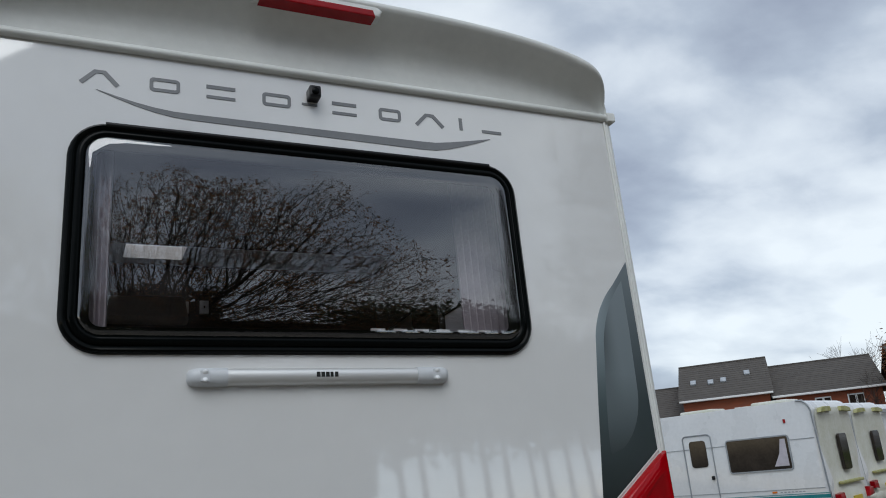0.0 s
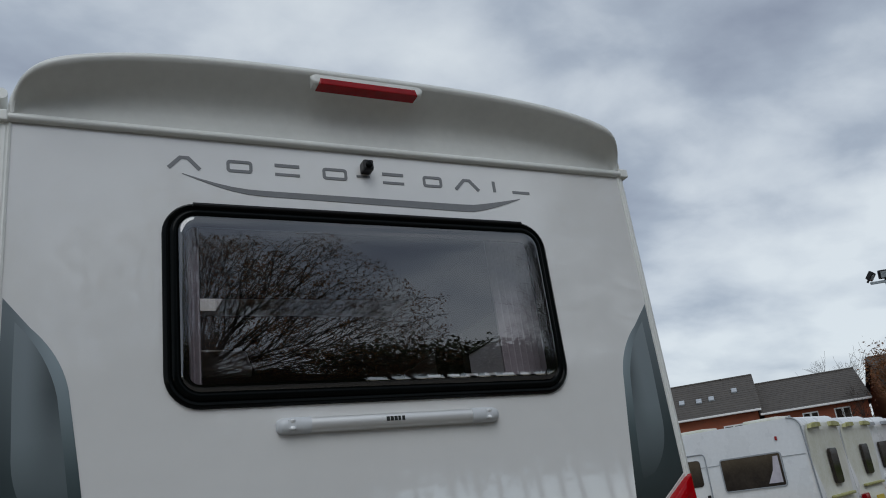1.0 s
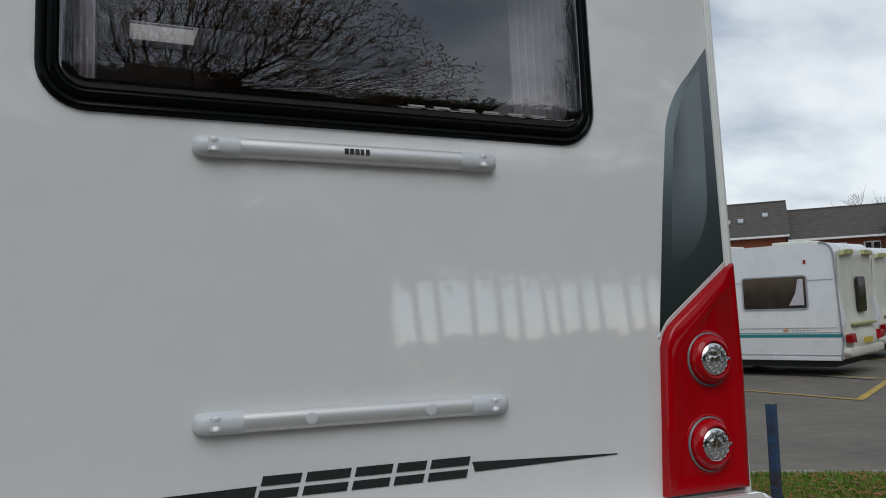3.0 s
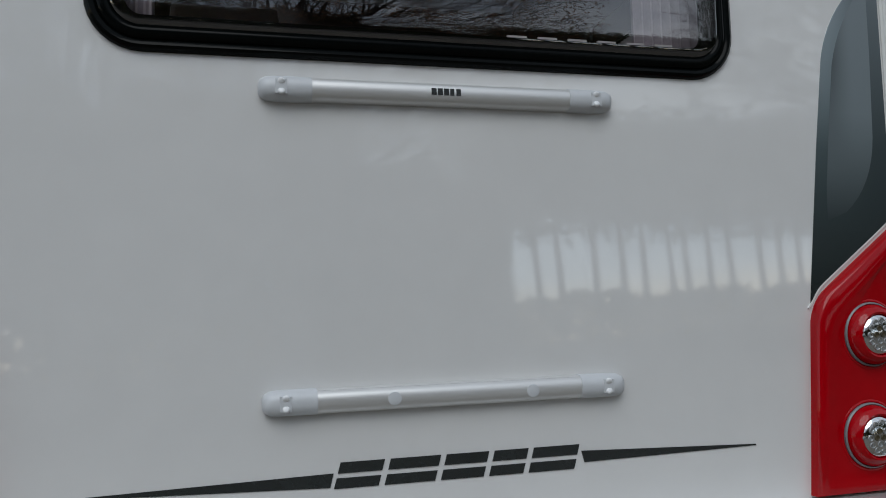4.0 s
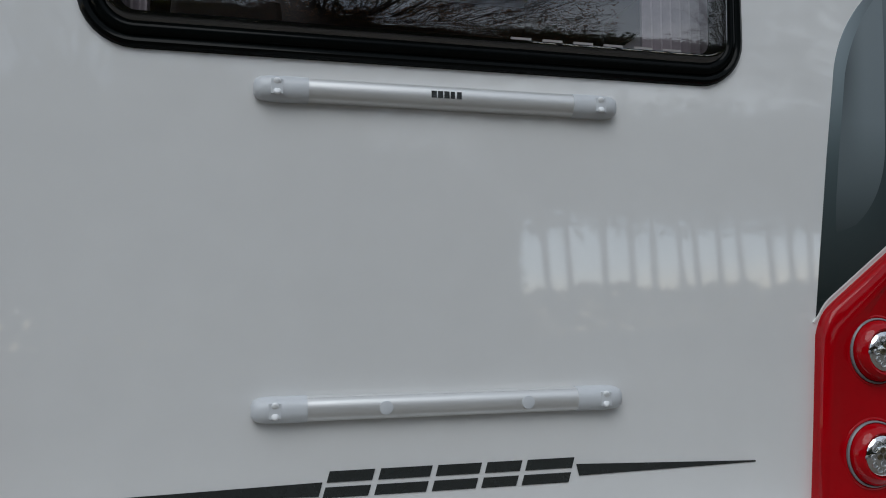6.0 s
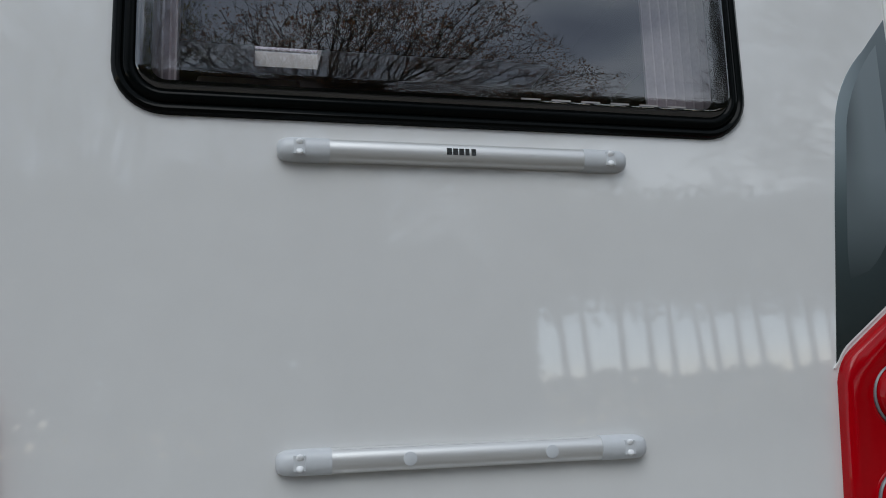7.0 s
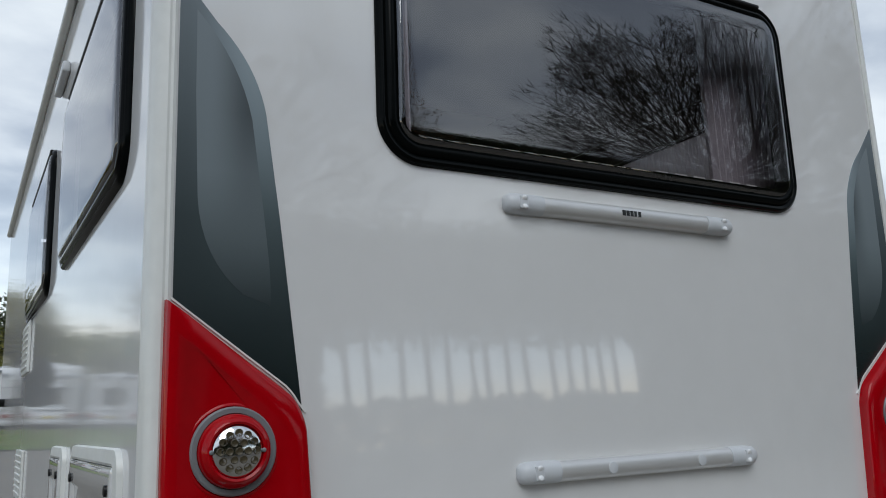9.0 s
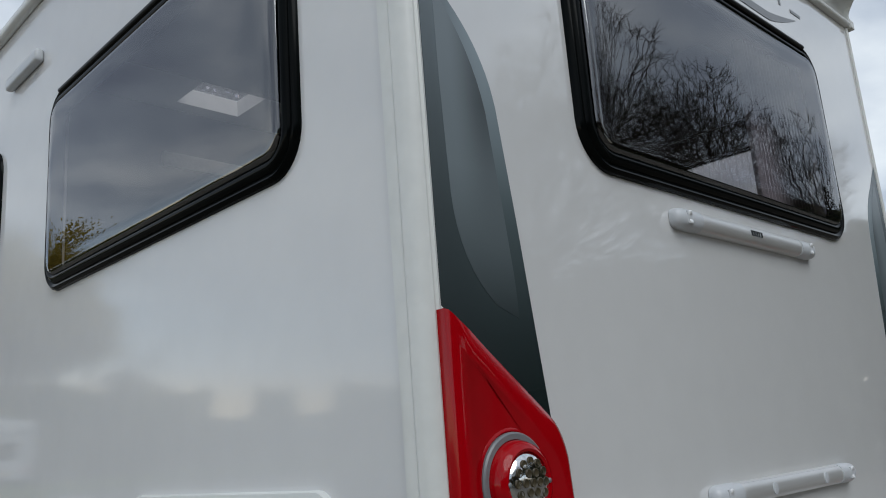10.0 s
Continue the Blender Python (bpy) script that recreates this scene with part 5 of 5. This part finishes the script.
# behind the camera, mirrored in the rear window: a leafy brown group, then bare crowns
for x, y, crown, n, sd, lf, sl in ((1.0, -15.0, (1.9, 0.2, 7.1, 5.3, 2.6, 4.5), 6000, 11, "leaf_brown", 0.42), (-3.4, -15.6, (-0.4, 0, 7.2, 3.6, 2.6, 4.2), 4500, 12, "leaf_olive", 0.0), (-8.0, -15.2, (0, 0, 6.4, 3.4, 2.6, 3.5), 2500, 13, "leaf_brown", 0.0)):
    crown_tree(x, y, crown, n, sd, "tree with thinning brown autumn leaves", lf, per_tip=7, leaf_size=0.042, leaf_spread=0.11, trunk=0.0048, twig=0.26, pull=0.78, group="trees beside the car park", slope=sl)
for x, y, crown, n, sd, fk in ((12.9, -10.4, (-0.3, 0, 7.0, 4.2, 4.2, 3.4), 7500, 21, 5.2), (15.2, -7.6, (0, 0, 7.0, 1.8, 1.8, 2.5), 1700, 22, 5.2), (17.0, -6.3, (0, 0, 6.3, 1.5, 1.5, 2.1), 900, 23, 4.6)):
    crown_tree(x, y, crown, n, sd, "bare tree with fine dark twigs", twig=0.38, pull=0.80, trunk=0.0046, group="trees beside the car park", fork=fk)


def thicket(name, quad, z0, z1, count, size, leaf, label, seed, bumps=0.35, gaps=()):
    """A dense mass of leaves over a plan quad with an uneven top."""
    rnd = random.Random(seed)
    bm = bmesh.new()
    for _ in range(count):
        u, v = rnd.random(), rnd.random()
        x = (quad[0][0] * (1 - u) + quad[1][0] * u) * (1 - v) + (quad[3][0] * (1 - u) + quad[2][0] * u) * v
        y = (quad[0][1] * (1 - u) + quad[1][1] * u) * (1 - v) + (quad[3][1] * (1 - u) + quad[2][1] * u) * v
        crest = 1 - bumps * (0.5 + 0.5 * noise.noise(Vector((x * 0.22, y * 0.22, seed)))) - 0.12 * noise.noise(Vector((x * 0.9, y * 0.9, seed + 5)))
        if any(abs(x + (y - 57) * 0.63 - gx) < gw for gx, gw in gaps):
            crest *= 0.58
        f = rnd.random() ** 0.75
        z = z0 + (z1 - z0) * crest * f
        leaf_cards(rnd, bm, Vector((x, y, gz(x, y) + z)), 1, 0.05, size)
    return tagged(part(name, bm, leaf), label, "hedge", kind="stuff")


thicket("hedge", [(-32, -19.5), (3.2, -20.5), (3.2, -18), (-32, -16.5)], 0.0, 8.4, 75000, 0.20, "leaf_dark", "dense dark hedge behind the car park", 31, 0.12)
thicket("hedge", [(1, -19.5), (10.6, -29.6), (10.6, -27.8), (1, -17.5)], 0.0, 7.4, 26000, 0.18, "leaf_dark", "tall unclipped hedge closing the car park", 32, 0.2)
# avenue of slender trunks with a joined crown over a low hedge
A0, A1 = Vector((11.0, -29.5)), Vector((31.0, -31.5))
nrow = 17
for k in range(nrow):
    q = A0.lerp(A1, k / (nrow - 1))
    rnd = random.Random(100 + k)
    t = thing("slender_tree", "slender straight tree trunk in a close-set row", "tree", pose(q.x + rnd.uniform(-0.3, 0.3), q.y + rnd.uniform(-0.2, 0.2), gz(q.x, q.y) - 0.05), group="row of slender trees")
    smooth(part("trunk", tube(bmesh.new(), [(0, 0, 0), (rnd.gauss(0, 0.04), rnd.gauss(0, 0.04), 3), (rnd.gauss(0, 0.08), rnd.gauss(0, 0.08), 7.5)], [0.17, 0.15, 0.10], 8), "bark", t), 60)
    cr = bmesh.new()
    for _ in range(1700):
        leaf_cards(rnd, cr, Vector((rnd.gauss(0, 0.9), rnd.gauss(0, 0.8), rnd.triangular(5.2, 11.4, 8.4))), 1, 0.1, 0.17)
    part("crown", cr, "leaf_dark", t)
thicket("hedge", [(9.6, -30.5), (33.0, -32.6), (33.0, -31.8), (9.4, -29.6)], 0.0, 3.35, 15000, 0.15, "leaf_dark", "low clipped hedge under the row of trees", 33, 0.15)

thicket("hedge", [(17.6, -18.6), (25.0, 7.0), (27.5, 7.0), (20.1, -19.8)], 0.0, 7.0, 60000, 0.20, "leaf_dark", "tall dark hedge along the side of the car park", 34, 0.15)

# ahead and to the sides
thicket("woodland", [(-60, 52), (10, 56), (10, 66), (-60, 62)], 0.0, 6.4, 60000, 0.20, "leaf_wood", "dark green and brown woodland edge", 41, gaps=((-33.5, 2.0), (-41.5, 2.2)))
thicket("woodland", [(-60, 50), (-8, 52), (-8, 55), (-60, 53)], 0.0, 4.6, 20000, 0.22, "leaf_olive", "olive autumn shrubs along the wood", 42, gaps=((-33.5, 2.0), (-41.5, 2.2)))
tree(-4.0, 54, 7.2, 51, "half-bare olive tree above the woodland", "leaf_olive", per_tip=7, leaf_size=0.09, depth=5, spread=34, leaf_spread=0.35)
tree(-11.0, 42, 7.6, 52, "bare multi-stemmed tree behind the stored caravans", None, depth=5, spread=40, first=0.15, trunk=0.12)
tree(-13.8, 40, 9.8, 53, "tall tree with golden autumn leaves", "leaf_gold", per_tip=18, leaf_size=0.12, depth=5, spread=34, leaf_spread=0.35)
tree(-18.0, 44, 7.0, 54, "bare tree behind the stored caravans", None, depth=5, spread=40, first=0.15, trunk=0.12)
tree(2.5, 58, 6.0, 57, "dark evergreen tree at the woodland edge", "leaf_dark", per_tip=8, leaf_size=0.2, depth=4, spread=30, leaf_spread=0.5)
tree(43.7, 27.7, 7.0, 55, "tree with rust-brown leaves before the houses", "leaf_rust", per_tip=16, leaf_size=0.12, depth=4, spread=30, leaf_spread=0.34)
tree(41.5, 31.6, 4.7, 56, "bare twiggy tree before the houses", None, depth=5, spread=40, first=0.15, trunk=0.1)
tree(48.5, 36.5, 7.6, 58, "bare tree rising behind the house roofs", None, depth=5, spread=40, trunk=0.14)
tree(67.0, 28.6, 8.2, 59, "bare tree beside the gable house", None, depth=5, spread=42, trunk=0.14)
